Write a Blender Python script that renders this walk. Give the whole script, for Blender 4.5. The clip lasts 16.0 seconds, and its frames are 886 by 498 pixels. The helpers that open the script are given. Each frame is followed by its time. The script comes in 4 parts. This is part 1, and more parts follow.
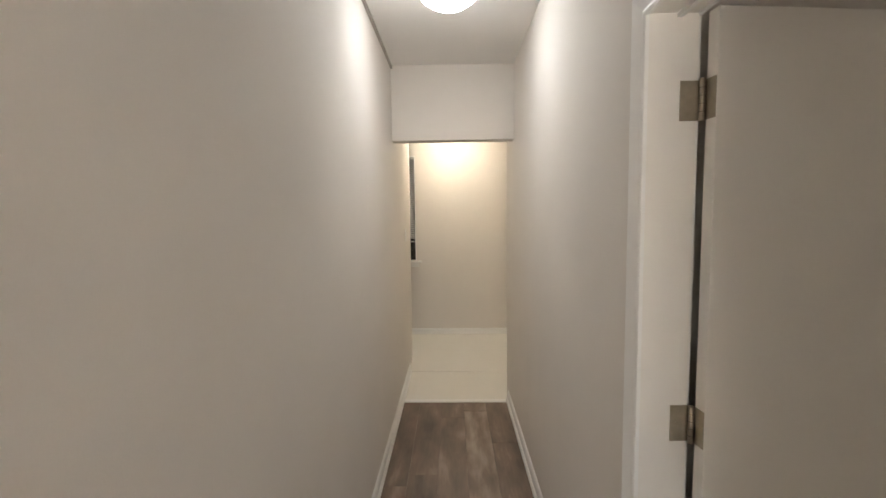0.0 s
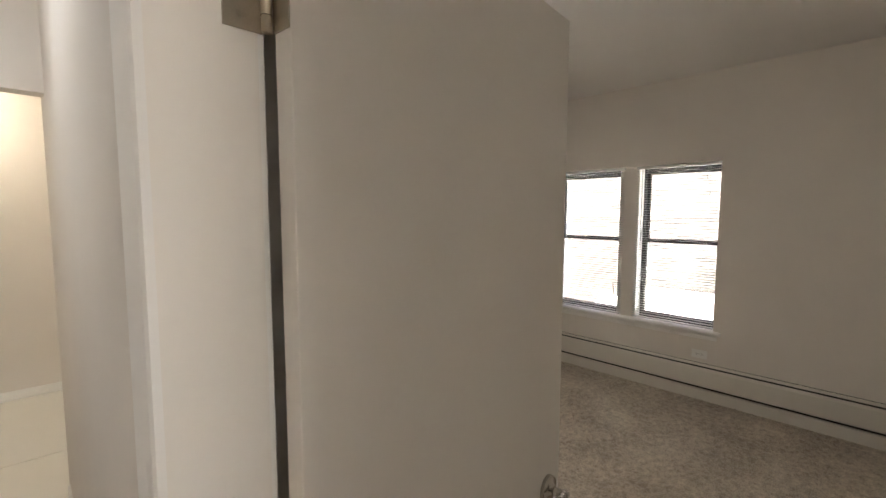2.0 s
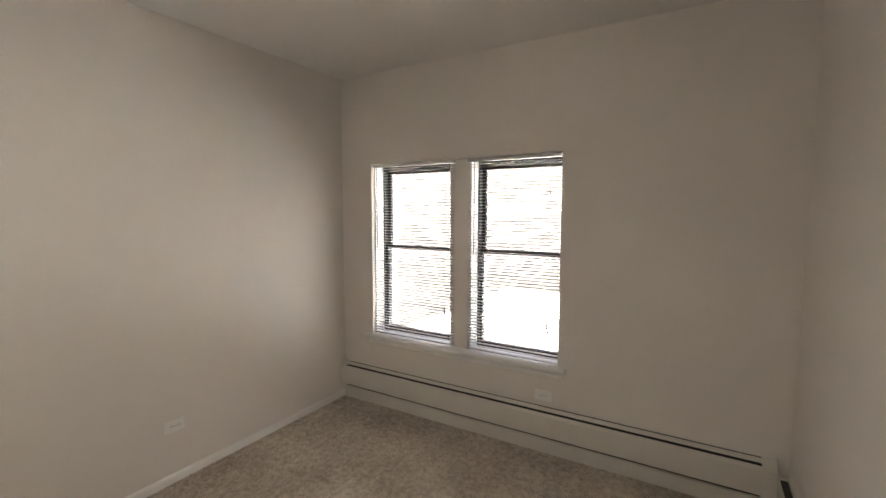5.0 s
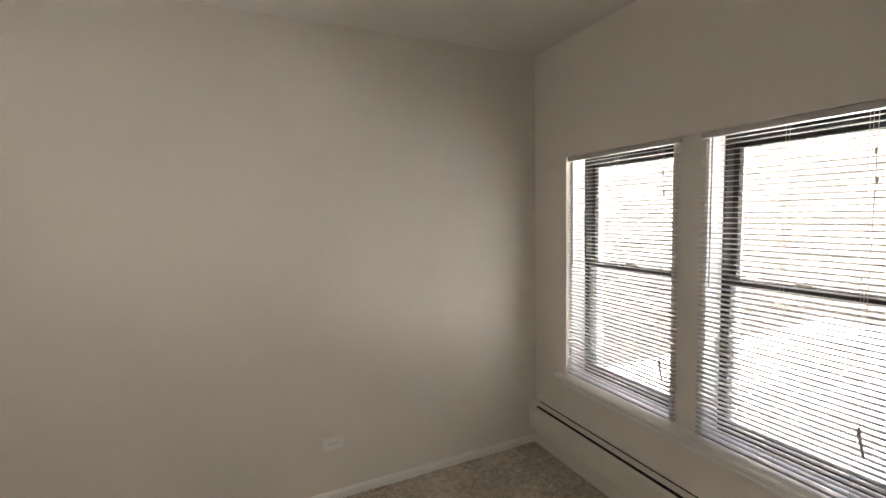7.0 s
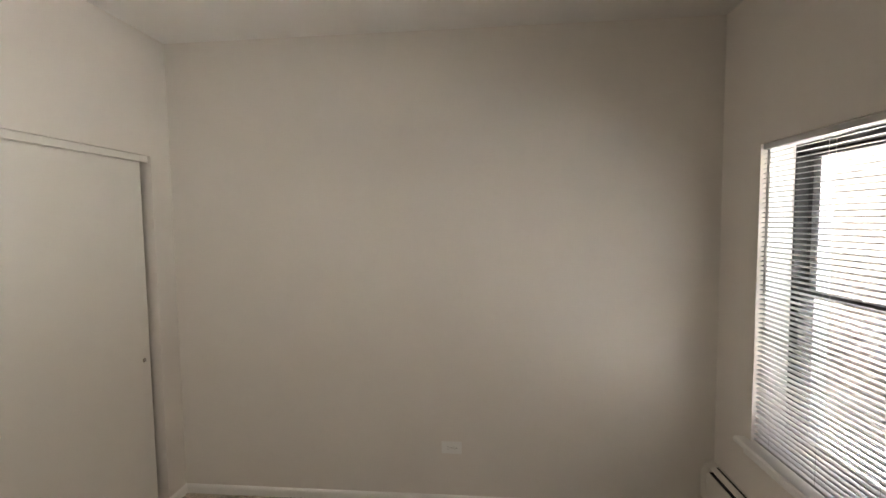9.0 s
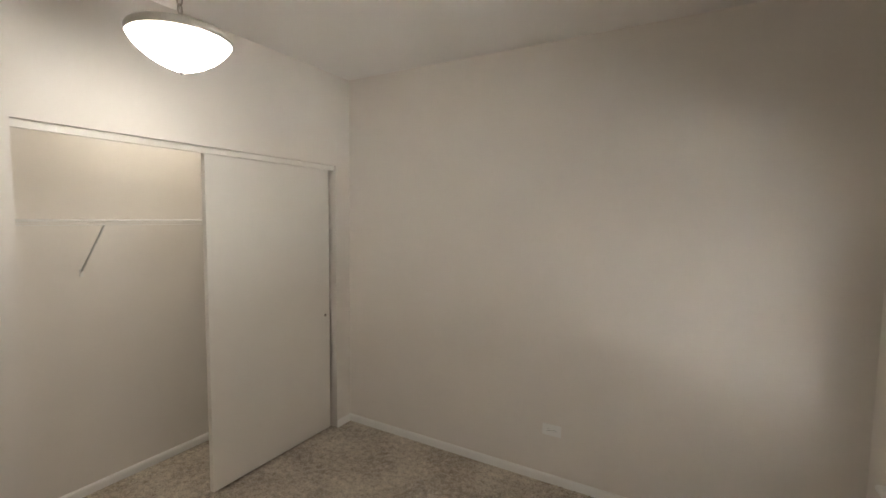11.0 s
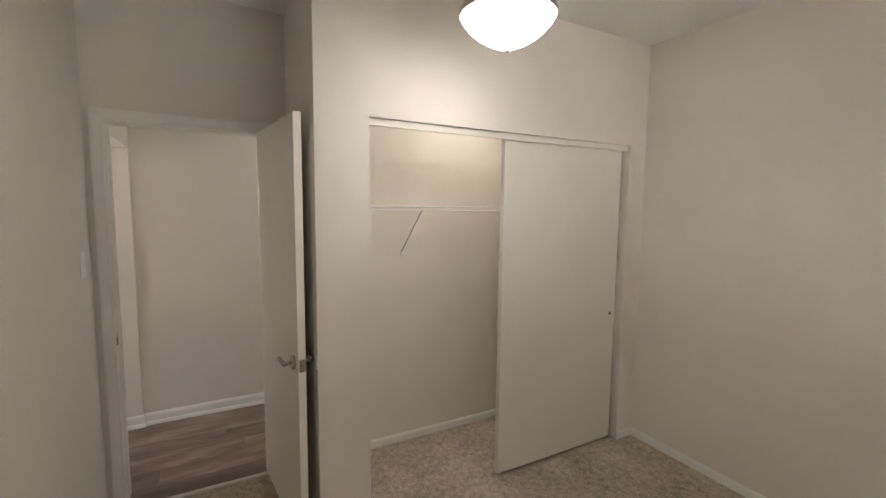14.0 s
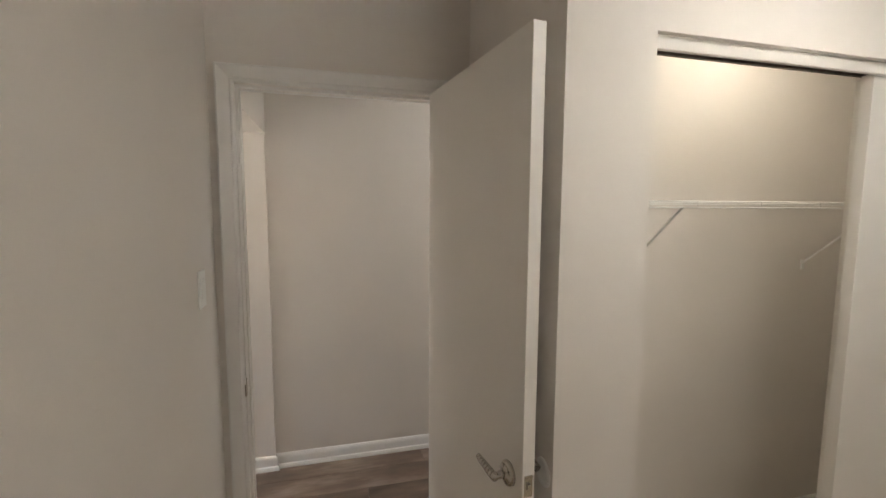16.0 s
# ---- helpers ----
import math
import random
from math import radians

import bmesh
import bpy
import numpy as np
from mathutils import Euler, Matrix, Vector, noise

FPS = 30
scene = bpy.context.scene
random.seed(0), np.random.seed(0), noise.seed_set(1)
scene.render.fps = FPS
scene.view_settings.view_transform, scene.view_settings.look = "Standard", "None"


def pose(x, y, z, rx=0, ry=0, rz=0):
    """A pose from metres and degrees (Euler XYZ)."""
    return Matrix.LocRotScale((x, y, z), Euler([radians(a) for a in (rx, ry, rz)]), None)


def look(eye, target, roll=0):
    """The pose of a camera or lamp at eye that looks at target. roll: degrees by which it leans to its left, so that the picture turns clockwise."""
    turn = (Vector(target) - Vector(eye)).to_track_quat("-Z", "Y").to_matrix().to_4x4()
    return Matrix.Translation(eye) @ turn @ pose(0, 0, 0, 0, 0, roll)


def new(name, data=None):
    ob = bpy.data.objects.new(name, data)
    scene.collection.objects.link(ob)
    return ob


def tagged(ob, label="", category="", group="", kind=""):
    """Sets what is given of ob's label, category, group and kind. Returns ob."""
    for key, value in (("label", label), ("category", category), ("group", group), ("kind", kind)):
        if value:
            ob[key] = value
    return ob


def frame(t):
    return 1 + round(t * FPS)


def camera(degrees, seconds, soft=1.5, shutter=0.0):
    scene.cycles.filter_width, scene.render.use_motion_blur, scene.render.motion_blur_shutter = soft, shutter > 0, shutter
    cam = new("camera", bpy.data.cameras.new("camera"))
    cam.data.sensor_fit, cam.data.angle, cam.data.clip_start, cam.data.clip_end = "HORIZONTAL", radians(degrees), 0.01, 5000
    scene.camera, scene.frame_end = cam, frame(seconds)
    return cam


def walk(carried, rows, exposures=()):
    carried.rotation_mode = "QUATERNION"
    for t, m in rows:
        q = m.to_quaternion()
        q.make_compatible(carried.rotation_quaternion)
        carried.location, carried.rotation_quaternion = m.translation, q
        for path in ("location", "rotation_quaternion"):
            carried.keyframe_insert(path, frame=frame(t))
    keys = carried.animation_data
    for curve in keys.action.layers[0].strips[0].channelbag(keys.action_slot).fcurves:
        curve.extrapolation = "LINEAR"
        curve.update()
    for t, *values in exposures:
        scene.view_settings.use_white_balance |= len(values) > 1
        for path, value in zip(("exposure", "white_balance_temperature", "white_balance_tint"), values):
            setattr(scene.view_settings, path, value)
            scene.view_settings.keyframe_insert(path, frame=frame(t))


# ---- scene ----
cam = camera(91.1, 16.0)
PATH = [
    (0, (0.931, 0.874, 1.578), (0.887, 2.867, 1.417), -0.7),
    (0.5, (0.996, 1.019, 1.58), (1.361, 2.978, 1.418), -0.4),
    (1, (1.043, 1.176, 1.581), (1.797, 3.022, 1.418), -0.2),
    (1.5, (1.135, 1.307, 1.576), (2.246, 2.962, 1.408), -0.1),
    (2, (1.297, 1.396, 1.58), (2.676, 2.834, 1.411), 0.1),
    (2.5, (1.448, 1.463, 1.602), (3.022, 2.686, 1.427), -0.1),
    (3, (1.637, 1.502, 1.625), (3.348, 2.521, 1.441), 0.0),
    (3.2, (1.722, 1.525, 1.63), (3.472, 2.476, 1.449), 0.1),
    (5.3, (2.708, 1.651, 1.621), (4.401, 2.703, 1.451), 0.1),
    (5.5, (2.791, 1.671, 1.627), (4.432, 2.801, 1.459), -0.1),
    (6, (3.008, 1.698, 1.636), (4.436, 3.089, 1.472), -0.5),
    (6.5, (3.267, 1.706, 1.671), (4.411, 3.337, 1.491), -0.9),
    (7, (3.485, 1.776, 1.669), (4.321, 3.585, 1.504), -1.4),
    (7.5, (3.631, 1.815, 1.669), (4.219, 3.721, 1.522), -1.2),
    (8, (3.777, 1.849, 1.649), (4.1, 3.818, 1.52), -0.8),
    (8.5, (3.925, 1.853, 1.664), (3.984, 3.847, 1.522), -0.6),
    (9, (4.086, 1.82, 1.665), (3.906, 3.808, 1.536), -0.7),
    (11.3, (4.664, 1.636, 1.669), (3.573, 3.305, 1.523), 0.6),
    (11.5, (4.704, 1.638, 1.664), (3.548, 3.264, 1.521), 0.5),
    (12, (4.8, 1.662, 1.654), (3.491, 3.167, 1.507), 0.5),
    (12.5, (4.779, 1.667, 1.651), (3.328, 3.033, 1.486), 0.5),
    (13, (4.658, 1.648, 1.648), (3.085, 2.871, 1.469), 0.5),
    (13.5, (4.476, 1.636, 1.637), (2.811, 2.728, 1.448), 0.6),
    (14, (4.238, 1.622, 1.627), (2.489, 2.573, 1.435), 0.6),
    (14.5, (3.978, 1.613, 1.616), (2.156, 2.418, 1.428), 0.5),
    (15, (3.733, 1.586, 1.621), (1.857, 2.253, 1.424), 0.6),
    (15.5, (3.463, 1.533, 1.619), (1.555, 2.101, 1.422), 0.4),
    (16, (3.2, 1.503, 1.608), (1.275, 2.009, 1.41), 0.3),
]
# the carried camera's automatic exposure, in stops
EXPOSURES = [(0, 3.98), (1.0, 4.02), (2.0, 4.07), (3.2, 4.22), (5.3, 4.13), (7.0, 4.00), (9.2, 4.01), (12.5, 4.02), (14.0, 4.05), (16.0, 4.12)]
walk(cam, [(t, look(eye, target, roll)) for t, eye, target, roll in PATH], EXPOSURES)

# ---- world, sun, exposure ----
world = bpy.data.worlds.new("world")
scene.world = world
world.use_nodes = True
_nt = world.node_tree
_sky = _nt.nodes.new("ShaderNodeTexSky")
_sky.sky_type = 'NISHITA'
_sky.sun_disc = False
_sky.sun_elevation = radians(45)
_sky.dust_density = 7.0
_sky.ozone_density = 0.2
_sky.sun_rotation = radians(-52)
_nt.links.new(_sky.outputs[0], _nt.nodes["Background"].inputs[0])
_nt.nodes["Background"].inputs[1].default_value = 0.140
sun_data = bpy.data.lights.new("sun", 'SUN')
sun_data.energy = 4.2
sun_data.angle = radians(0.6)
sun_data.color = (1.0, 0.975, 0.94)
sun = new("sun", sun_data)
sun.matrix_world = look((-7.0, 5.5, 11.4), (0, 0, 2.4))
# added fill lamp for light of unknown source from the hallway's unseen south end
end_light = bpy.data.lights.new("hall_south_fill", 'AREA')
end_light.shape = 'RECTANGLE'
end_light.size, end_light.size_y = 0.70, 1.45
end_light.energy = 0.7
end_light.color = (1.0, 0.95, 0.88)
new("hall_south_fill", end_light).matrix_world = look((0.95, -1.66, 1.25), (0.95, 1.0, 1.25))
LAMP_ROOM, LAMP_HALL, LAMP_STAIR, LAMP_CLOSET = 1.25, 1.08, 2.1, 0.80


# ---- materials ----
def material(name, colour, rough=0.6, metal=0.0, vary=0.06, scale=6.0, fine=180.0, bump=0.1, depth=0.001, spec=0.5, coat=0.0):
    """Principled surface with a soft large mottling, a fine grain and a fine relief."""
    m = bpy.data.materials.new(name)
    m.use_nodes = True
    nt = m.node_tree
    b = nt.nodes["Principled BSDF"]
    b.inputs["Roughness"].default_value = rough
    b.inputs["Metallic"].default_value = metal
    b.inputs["Specular IOR Level"].default_value = spec
    b.inputs["Coat Weight"].default_value = coat
    tc = nt.nodes.new("ShaderNodeTexCoord")
    n1 = nt.nodes.new("ShaderNodeTexNoise")
    n1.inputs["Scale"].default_value = scale
    n1.inputs["Detail"].default_value = 4
    n2 = nt.nodes.new("ShaderNodeTexNoise")
    n2.inputs["Scale"].default_value = fine
    n2.inputs["Detail"].default_value = 3
    for n in (n1, n2):
        nt.links.new(tc.outputs["Object"], n.inputs["Vector"])
    mix = nt.nodes.new("ShaderNodeMath")
    mix.operation = 'MULTIPLY_ADD'
    nt.links.new(n2.outputs["Fac"], mix.inputs[0])
    mix.inputs[1].default_value = 0.4
    nt.links.new(n1.outputs["Fac"], mix.inputs[2])
    ramp = nt.nodes.new("ShaderNodeValToRGB")
    ramp.color_ramp.elements[0].position = 0.35
    ramp.color_ramp.elements[1].position = 1.0
    lo = [c * (1 - vary) for c in colour]
    hi = [min(1.0, c * (1 + vary)) for c in colour]
    ramp.color_ramp.elements[0].color = (*lo, 1)
    ramp.color_ramp.elements[1].color = (*hi, 1)
    nt.links.new(mix.outputs[0], ramp.inputs[0])
    nt.links.new(ramp.outputs[0], b.inputs["Base Color"])
    bp = nt.nodes.new("ShaderNodeBump")
    bp.inputs["Strength"].default_value = bump
    bp.inputs["Distance"].default_value = depth
    nt.links.new(n2.outputs["Fac"], bp.inputs["Height"])
    nt.links.new(bp.outputs[0], b.inputs["Normal"])
    return m


WALL = material("wall_paint", (0.81, 0.761, 0.702), 0.75, vary=0.025, scale=2.5, fine=220, bump=0.25, depth=0.0012, spec=0.3)
CEIL = material("ceiling_paint", (0.88, 0.855, 0.82), 0.85, vary=0.02, scale=2.0, fine=160, bump=0.25, depth=0.0012, spec=0.2)
TRIM = material("trim_paint", (0.89, 0.87, 0.835), 0.34, vary=0.02, scale=5.0, fine=60, bump=0.06, depth=0.0008)
DOOR = material("door_paint", (0.87, 0.83, 0.77), 0.42, vary=0.02, scale=3.0, fine=90, bump=0.1, depth=0.0006)
PANEL = material("closet_panel_paint", (0.80, 0.765, 0.705), 0.5, vary=0.02, scale=3.0, fine=110, bump=0.12, depth=0.0006)
HEATER = material("heater_enamel", (0.74, 0.70, 0.63), 0.42, vary=0.03, scale=7.0, fine=40, bump=0.05)
# near-black that also paints the shade inside heater slots and other gaps
DARK = material("dark_gap", (0.02, 0.018, 0.016), 0.8, vary=0.2)
SASH = material("dark_bronze_sash", (0.03, 0.029, 0.028), 0.45, vary=0.15, scale=20, spec=0.4)
NICKEL = material("satin_nickel", (0.58, 0.55, 0.50), 0.22, metal=1.0, vary=0.05, scale=30, fine=500, bump=0.05)
HINGE = material("hinge_steel", (0.46, 0.41, 0.33), 0.42, metal=1.0, vary=0.12, scale=40, fine=400, bump=0.08)
PLASTIC = material("white_plastic", (0.88, 0.865, 0.83), 0.32, vary=0.015, scale=10, fine=100, bump=0.02)
SLAT = material("blind_slat", (0.56, 0.55, 0.53), 0.4, vary=0.02, scale=10, fine=80, bump=0.02)
CORD = material("blind_cord", (0.62, 0.60, 0.57), 0.8, vary=0.05)
WAND = material("clear_wand", (0.42, 0.41, 0.39), 0.25, vary=0.05)
WIRE = material("white_coated_wire", (0.82, 0.80, 0.76), 0.4, vary=0.02)
METALTRIM = material("transition_strip", (0.62, 0.58, 0.51), 0.4, metal=0.6, vary=0.05)
STAIRWHITE = material("stairwell_white_paint", (0.80, 0.77, 0.70), 0.6, vary=0.02, scale=3, fine=150, bump=0.15)
RAIL = material("dull_rail_metal", (0.16, 0.13, 0.10), 0.5, metal=0.6, vary=0.1)
PAN = material("lamp_pan_metal", (0.50, 0.46, 0.40), 0.35, metal=1.0, vary=0.05, scale=20)
RIM = material("pale_brushed_rim", (0.66, 0.63, 0.57), 0.38, metal=0.35, vary=0.06, scale=20)
SUBFLOOR = material("dark_joint", (0.03, 0.025, 0.02), 0.8)


def emitter(name, colour, strength, low, high):
    """Lit opal glass, brightest at the bottom of the bowl round the bulb; low and high are the bowl's own heights."""
    m = bpy.data.materials.new(name)
    m.use_nodes = True
    b = m.node_tree.nodes["Principled BSDF"]
    b.inputs["Base Color"].default_value = (0.9, 0.88, 0.84, 1)
    b.inputs["Roughness"].default_value = 0.25
    b.inputs["Emission Color"].default_value = (*colour, 1)
    tc = m.node_tree.nodes.new("ShaderNodeTexCoord")
    xyz = m.node_tree.nodes.new("ShaderNodeSeparateXYZ")
    fall = m.node_tree.nodes.new("ShaderNodeMapRange")
    for key, value in (("From Min", low), ("From Max", high), ("To Min", 2.0 * strength), ("To Max", 0.4 * strength)):
        fall.inputs[key].default_value = value
    m.node_tree.links.new(tc.outputs["Object"], xyz.inputs[0])
    m.node_tree.links.new(xyz.outputs["Z"], fall.inputs["Value"])
    m.node_tree.links.new(fall.outputs[0], b.inputs["Emission Strength"])
    return m


GLOW_ROOM = emitter("lit_opal_glass_room", (1.0, 0.95, 0.87), LAMP_ROOM, 0.0, 0.13)
GLOW_HALL = emitter("lit_opal_glass_hall", (0.96, 0.98, 1.0), LAMP_HALL, -0.13, -0.03)
GLOW_STAIR = emitter("lit_opal_glass_stair", (1.0, 0.88, 0.70), LAMP_STAIR, -0.13, -0.03)
GLOW_CLOSET = emitter("lit_opal_glass_closet", (1.0, 0.94, 0.82), LAMP_CLOSET, -0.13, -0.03)


def glass():
    m = bpy.data.materials.new("window_glass")
    m.use_nodes = True
    b = m.node_tree.nodes["Principled BSDF"]
    b.inputs["Base Color"].default_value = (0.98, 0.99, 0.98, 1)
    b.inputs["Transmission Weight"].default_value = 1.0
    b.inputs["Roughness"].default_value = 0.0
    b.inputs["IOR"].default_value = 1.1
    return m


GLASS = glass()


def plank_material():
    """Grey-brown wood-look planks: long grain, cathedral streaks, a tone of its own for each plank."""
    m = bpy.data.materials.new("grey_brown_plank")
    m.use_nodes = True
    nt = m.node_tree
    b = nt.nodes["Principled BSDF"]
    tc = nt.nodes.new("ShaderNodeTexCoord")
    info = nt.nodes.new("ShaderNodeObjectInfo")
    off = nt.nodes.new("ShaderNodeVectorMath")
    off.operation = 'MULTIPLY_ADD'
    nt.links.new(info.outputs["Random"], off.inputs[0])
    off.inputs[1].default_value = (37.0, 91.0, 13.0)
    nt.links.new(tc.outputs["Object"], off.inputs[2])
    mp = nt.nodes.new("ShaderNodeMapping")
    mp.inputs["Scale"].default_value = (5.5, 1.7, 1.0)
    nt.links.new(off.outputs[0], mp.inputs[0])
    n1 = nt.nodes.new("ShaderNodeTexNoise")
    n1.inputs["Scale"].default_value = 1.6
    n1.inputs["Detail"].default_value = 6
    n1.inputs["Distortion"].default_value = 0.25
    nt.links.new(mp.outputs[0], n1.inputs["Vector"])
    mp2 = nt.nodes.new("ShaderNodeMapping")
    mp2.inputs["Scale"].default_value = (70.0, 6.0, 1.0)
    nt.links.new(off.outputs[0], mp2.inputs[0])
    n2 = nt.nodes.new("ShaderNodeTexNoise")
    n2.inputs["Scale"].default_value = 1.0
    n2.inputs["Detail"].default_value = 4
    nt.links.new(mp2.outputs[0], n2.inputs["Vector"])
    add = nt.nodes.new("ShaderNodeMath")
    add.operation = 'MULTIPLY_ADD'
    nt.links.new(n2.outputs["Fac"], add.inputs[0])
    add.inputs[1].default_value = 0.18
    nt.links.new(n1.outputs["Fac"], add.inputs[2])
    tone = nt.nodes.new("ShaderNodeMath")
    tone.operation = 'MULTIPLY_ADD'
    nt.links.new(info.outputs["Random"], tone.inputs[0])
    tone.inputs[1].default_value = 0.22
    nt.links.new(add.outputs[0], tone.inputs[2])
    ramp = nt.nodes.new("ShaderNodeValToRGB")
    e = ramp.color_ramp.elements
    e[0].position, e[0].color = 0.38, (0.085, 0.058, 0.043, 1)
    e[1].position, e[1].color = 1.0, (0.42, 0.33, 0.26, 1)
    mid = e.new(0.72)
    mid.color = (0.205, 0.145, 0.108, 1)
    nt.links.new(tone.outputs[0], ramp.inputs[0])
    nt.links.new(ramp.outputs[0], b.inputs["Base Color"])
    b.inputs["Roughness"].default_value = 0.36
    bp = nt.nodes.new("ShaderNodeBump")
    bp.inputs["Strength"].default_value = 0.25
    bp.inputs["Distance"].default_value = 0.001
    nt.links.new(n2.outputs["Fac"], bp.inputs["Height"])
    nt.links.new(bp.outputs[0], b.inputs["Normal"])
    return m


PLANK = plank_material()


def carpet_material():
    """Grey-beige cut pile: twisted tufts, flecks and wide footprints of leaning pile."""
    m = bpy.data.materials.new("grey_beige_carpet")
    m.use_nodes = True
    nt = m.node_tree
    b = nt.nodes["Principled BSDF"]
    tc = nt.nodes.new("ShaderNodeTexCoord")

    def noise_node(scale, detail):
        n = nt.nodes.new("ShaderNodeTexNoise")
        n.inputs["Scale"].default_value = scale
        n.inputs["Detail"].default_value = detail
        nt.links.new(tc.outputs["Object"], n.inputs["Vector"])
        return n

    big, mid_n, tiny = noise_node(3.2, 5), noise_node(26, 4), noise_node(150, 3)
    a = nt.nodes.new("ShaderNodeMath")
    a.operation = 'MULTIPLY_ADD'
    nt.links.new(tiny.outputs["Fac"], a.inputs[0])
    a.inputs[1].default_value = 0.95
    soft = nt.nodes.new("ShaderNodeMath")
    soft.operation = 'MULTIPLY'
    nt.links.new(big.outputs["Fac"], soft.inputs[0])
    soft.inputs[1].default_value = 0.6
    nt.links.new(soft.outputs[0], a.inputs[2])
    c = nt.nodes.new("ShaderNodeMath")
    c.operation = 'MULTIPLY_ADD'
    nt.links.new(mid_n.outputs["Fac"], c.inputs[0])
    c.inputs[1].default_value = 0.7
    nt.links.new(a.outputs[0], c.inputs[2])
    ramp = nt.nodes.new("ShaderNodeValToRGB")
    e = ramp.color_ramp.elements
    e[0].position, e[0].color = 0.15, (0.285, 0.230, 0.175, 1)
    e[1].position, e[1].color = 0.9, (0.73, 0.64, 0.52, 1)
    scaled = nt.nodes.new("ShaderNodeMapRange")
    scaled.inputs["From Min"].default_value = 0.80
    scaled.inputs["From Max"].default_value = 1.45
    nt.links.new(c.outputs[0], scaled.inputs["Value"])
    nt.links.new(scaled.outputs[0], ramp.inputs[0])
    nt.links.new(ramp.outputs[0], b.inputs["Base Color"])
    b.inputs["Roughness"].default_value = 0.95
    b.inputs["Specular IOR Level"].default_value = 0.1
    b.inputs["Sheen Weight"].default_value = 0.25
    bp = nt.nodes.new("ShaderNodeBump")
    bp.inputs["Strength"].default_value = 0.8
    bp.inputs["Distance"].default_value = 0.006
    nt.links.new(tiny.outputs["Fac"], bp.inputs["Height"])
    nt.links.new(bp.outputs[0], b.inputs["Normal"])
    return m


CARPET = carpet_material()


def brick_material():
    m = bpy.data.materials.new("pale_painted_brick")
    m.use_nodes = True
    nt = m.node_tree
    b = nt.nodes["Principled BSDF"]
    tc = nt.nodes.new("ShaderNodeTexCoord")
    mp = nt.nodes.new("ShaderNodeMapping")
    mp.inputs["Rotation"].default_value = (radians(90), 0, radians(90))
    nt.links.new(tc.outputs["Object"], mp.inputs[0])
    br = nt.nodes.new("ShaderNodeTexBrick")
    br.inputs["Scale"].default_value = 1.0
    br.inputs["Brick Width"].default_value = 0.21
    br.inputs["Row Height"].default_value = 0.075
    br.inputs["Mortar Size"].default_value = 0.006
    br.inputs["Color1"].default_value = (0.086, 0.076, 0.070, 1)
    br.inputs["Color2"].default_value = (0.046, 0.039, 0.036, 1)
    br.inputs["Mortar"].default_value = (0.098, 0.092, 0.088, 1)
    nt.links.new(mp.outputs[0], br.inputs["Vector"])
    st = nt.nodes.new("ShaderNodeMapping")
    st.inputs["Scale"].default_value = (1.0, 0.55, 2.2)
    nt.links.new(tc.outputs["Object"], st.inputs[0])
    weather = nt.nodes.new("ShaderNodeTexNoise")
    weather.inputs["Scale"].default_value = 2.6
    weather.inputs["Detail"].default_value = 7
    weather.inputs["Roughness"].default_value = 0.68
    nt.links.new(st.outputs[0], weather.inputs["Vector"])
    mask = nt.nodes.new("ShaderNodeValToRGB")
    mask.color_ramp.elements[0].position, mask.color_ramp.elements[1].position = 0.43, 0.60
    nt.links.new(weather.outputs["Fac"], mask.inputs[0])
    mixer = nt.nodes.new("ShaderNodeMix")
    mixer.data_type = 'RGBA'
    nt.links.new(mask.outputs[0], mixer.inputs[0])
    nt.links.new(br.outputs["Color"], mixer.inputs[6])
    mixer.inputs[7].default_value = (0.019, 0.017, 0.0165, 1)
    nt.links.new(mixer.outputs[2], b.inputs["Base Color"])
    b.inputs["Roughness"].default_value = 0.9
    return m


BRICK = brick_material()
GROUNDMAT = material("pale_concrete", (0.42, 0.40, 0.37), 0.9, vary=0.15, scale=0.6, fine=20)
ROOFMAT = material("white_roof_coating", (0.84, 0.84, 0.83), 0.8, vary=0.05, scale=1.0, fine=20)


# ---- mesh helpers ----
def box(bm, x0, x1, y0, y1, z0, z1, bevel=0.0, segments=2):
    made = bmesh.ops.create_cube(bm, size=1.0, matrix=Matrix.Translation(((x0 + x1) / 2, (y0 + y1) / 2, (z0 + z1) / 2)) @ Matrix.Diagonal((x1 - x0, y1 - y0, z1 - z0, 1)))
    if bevel:
        edges = list({e for v in made["verts"] for e in v.link_edges})
        bmesh.ops.bevel(bm, geom=edges, offset=bevel, segments=segments, affect='EDGES', profile=0.5)
    return bm


def boxes(*rows, bevel=0.0):
    bm = bmesh.new()
    for r in rows:
        box(bm, *r, bevel=bevel)
    return bm


def tube(bm, a, b, r, sides=10, r2=None):
    a, b = Vector(a), Vector(b)
    d = b - a
    m = Matrix.Translation((a + b) / 2) @ d.to_track_quat("Z", "Y").to_matrix().to_4x4()
    bmesh.ops.create_cone(bm, cap_ends=True, segments=sides, radius1=r, radius2=r if r2 is None else r2, depth=d.length, matrix=m)
    return bm


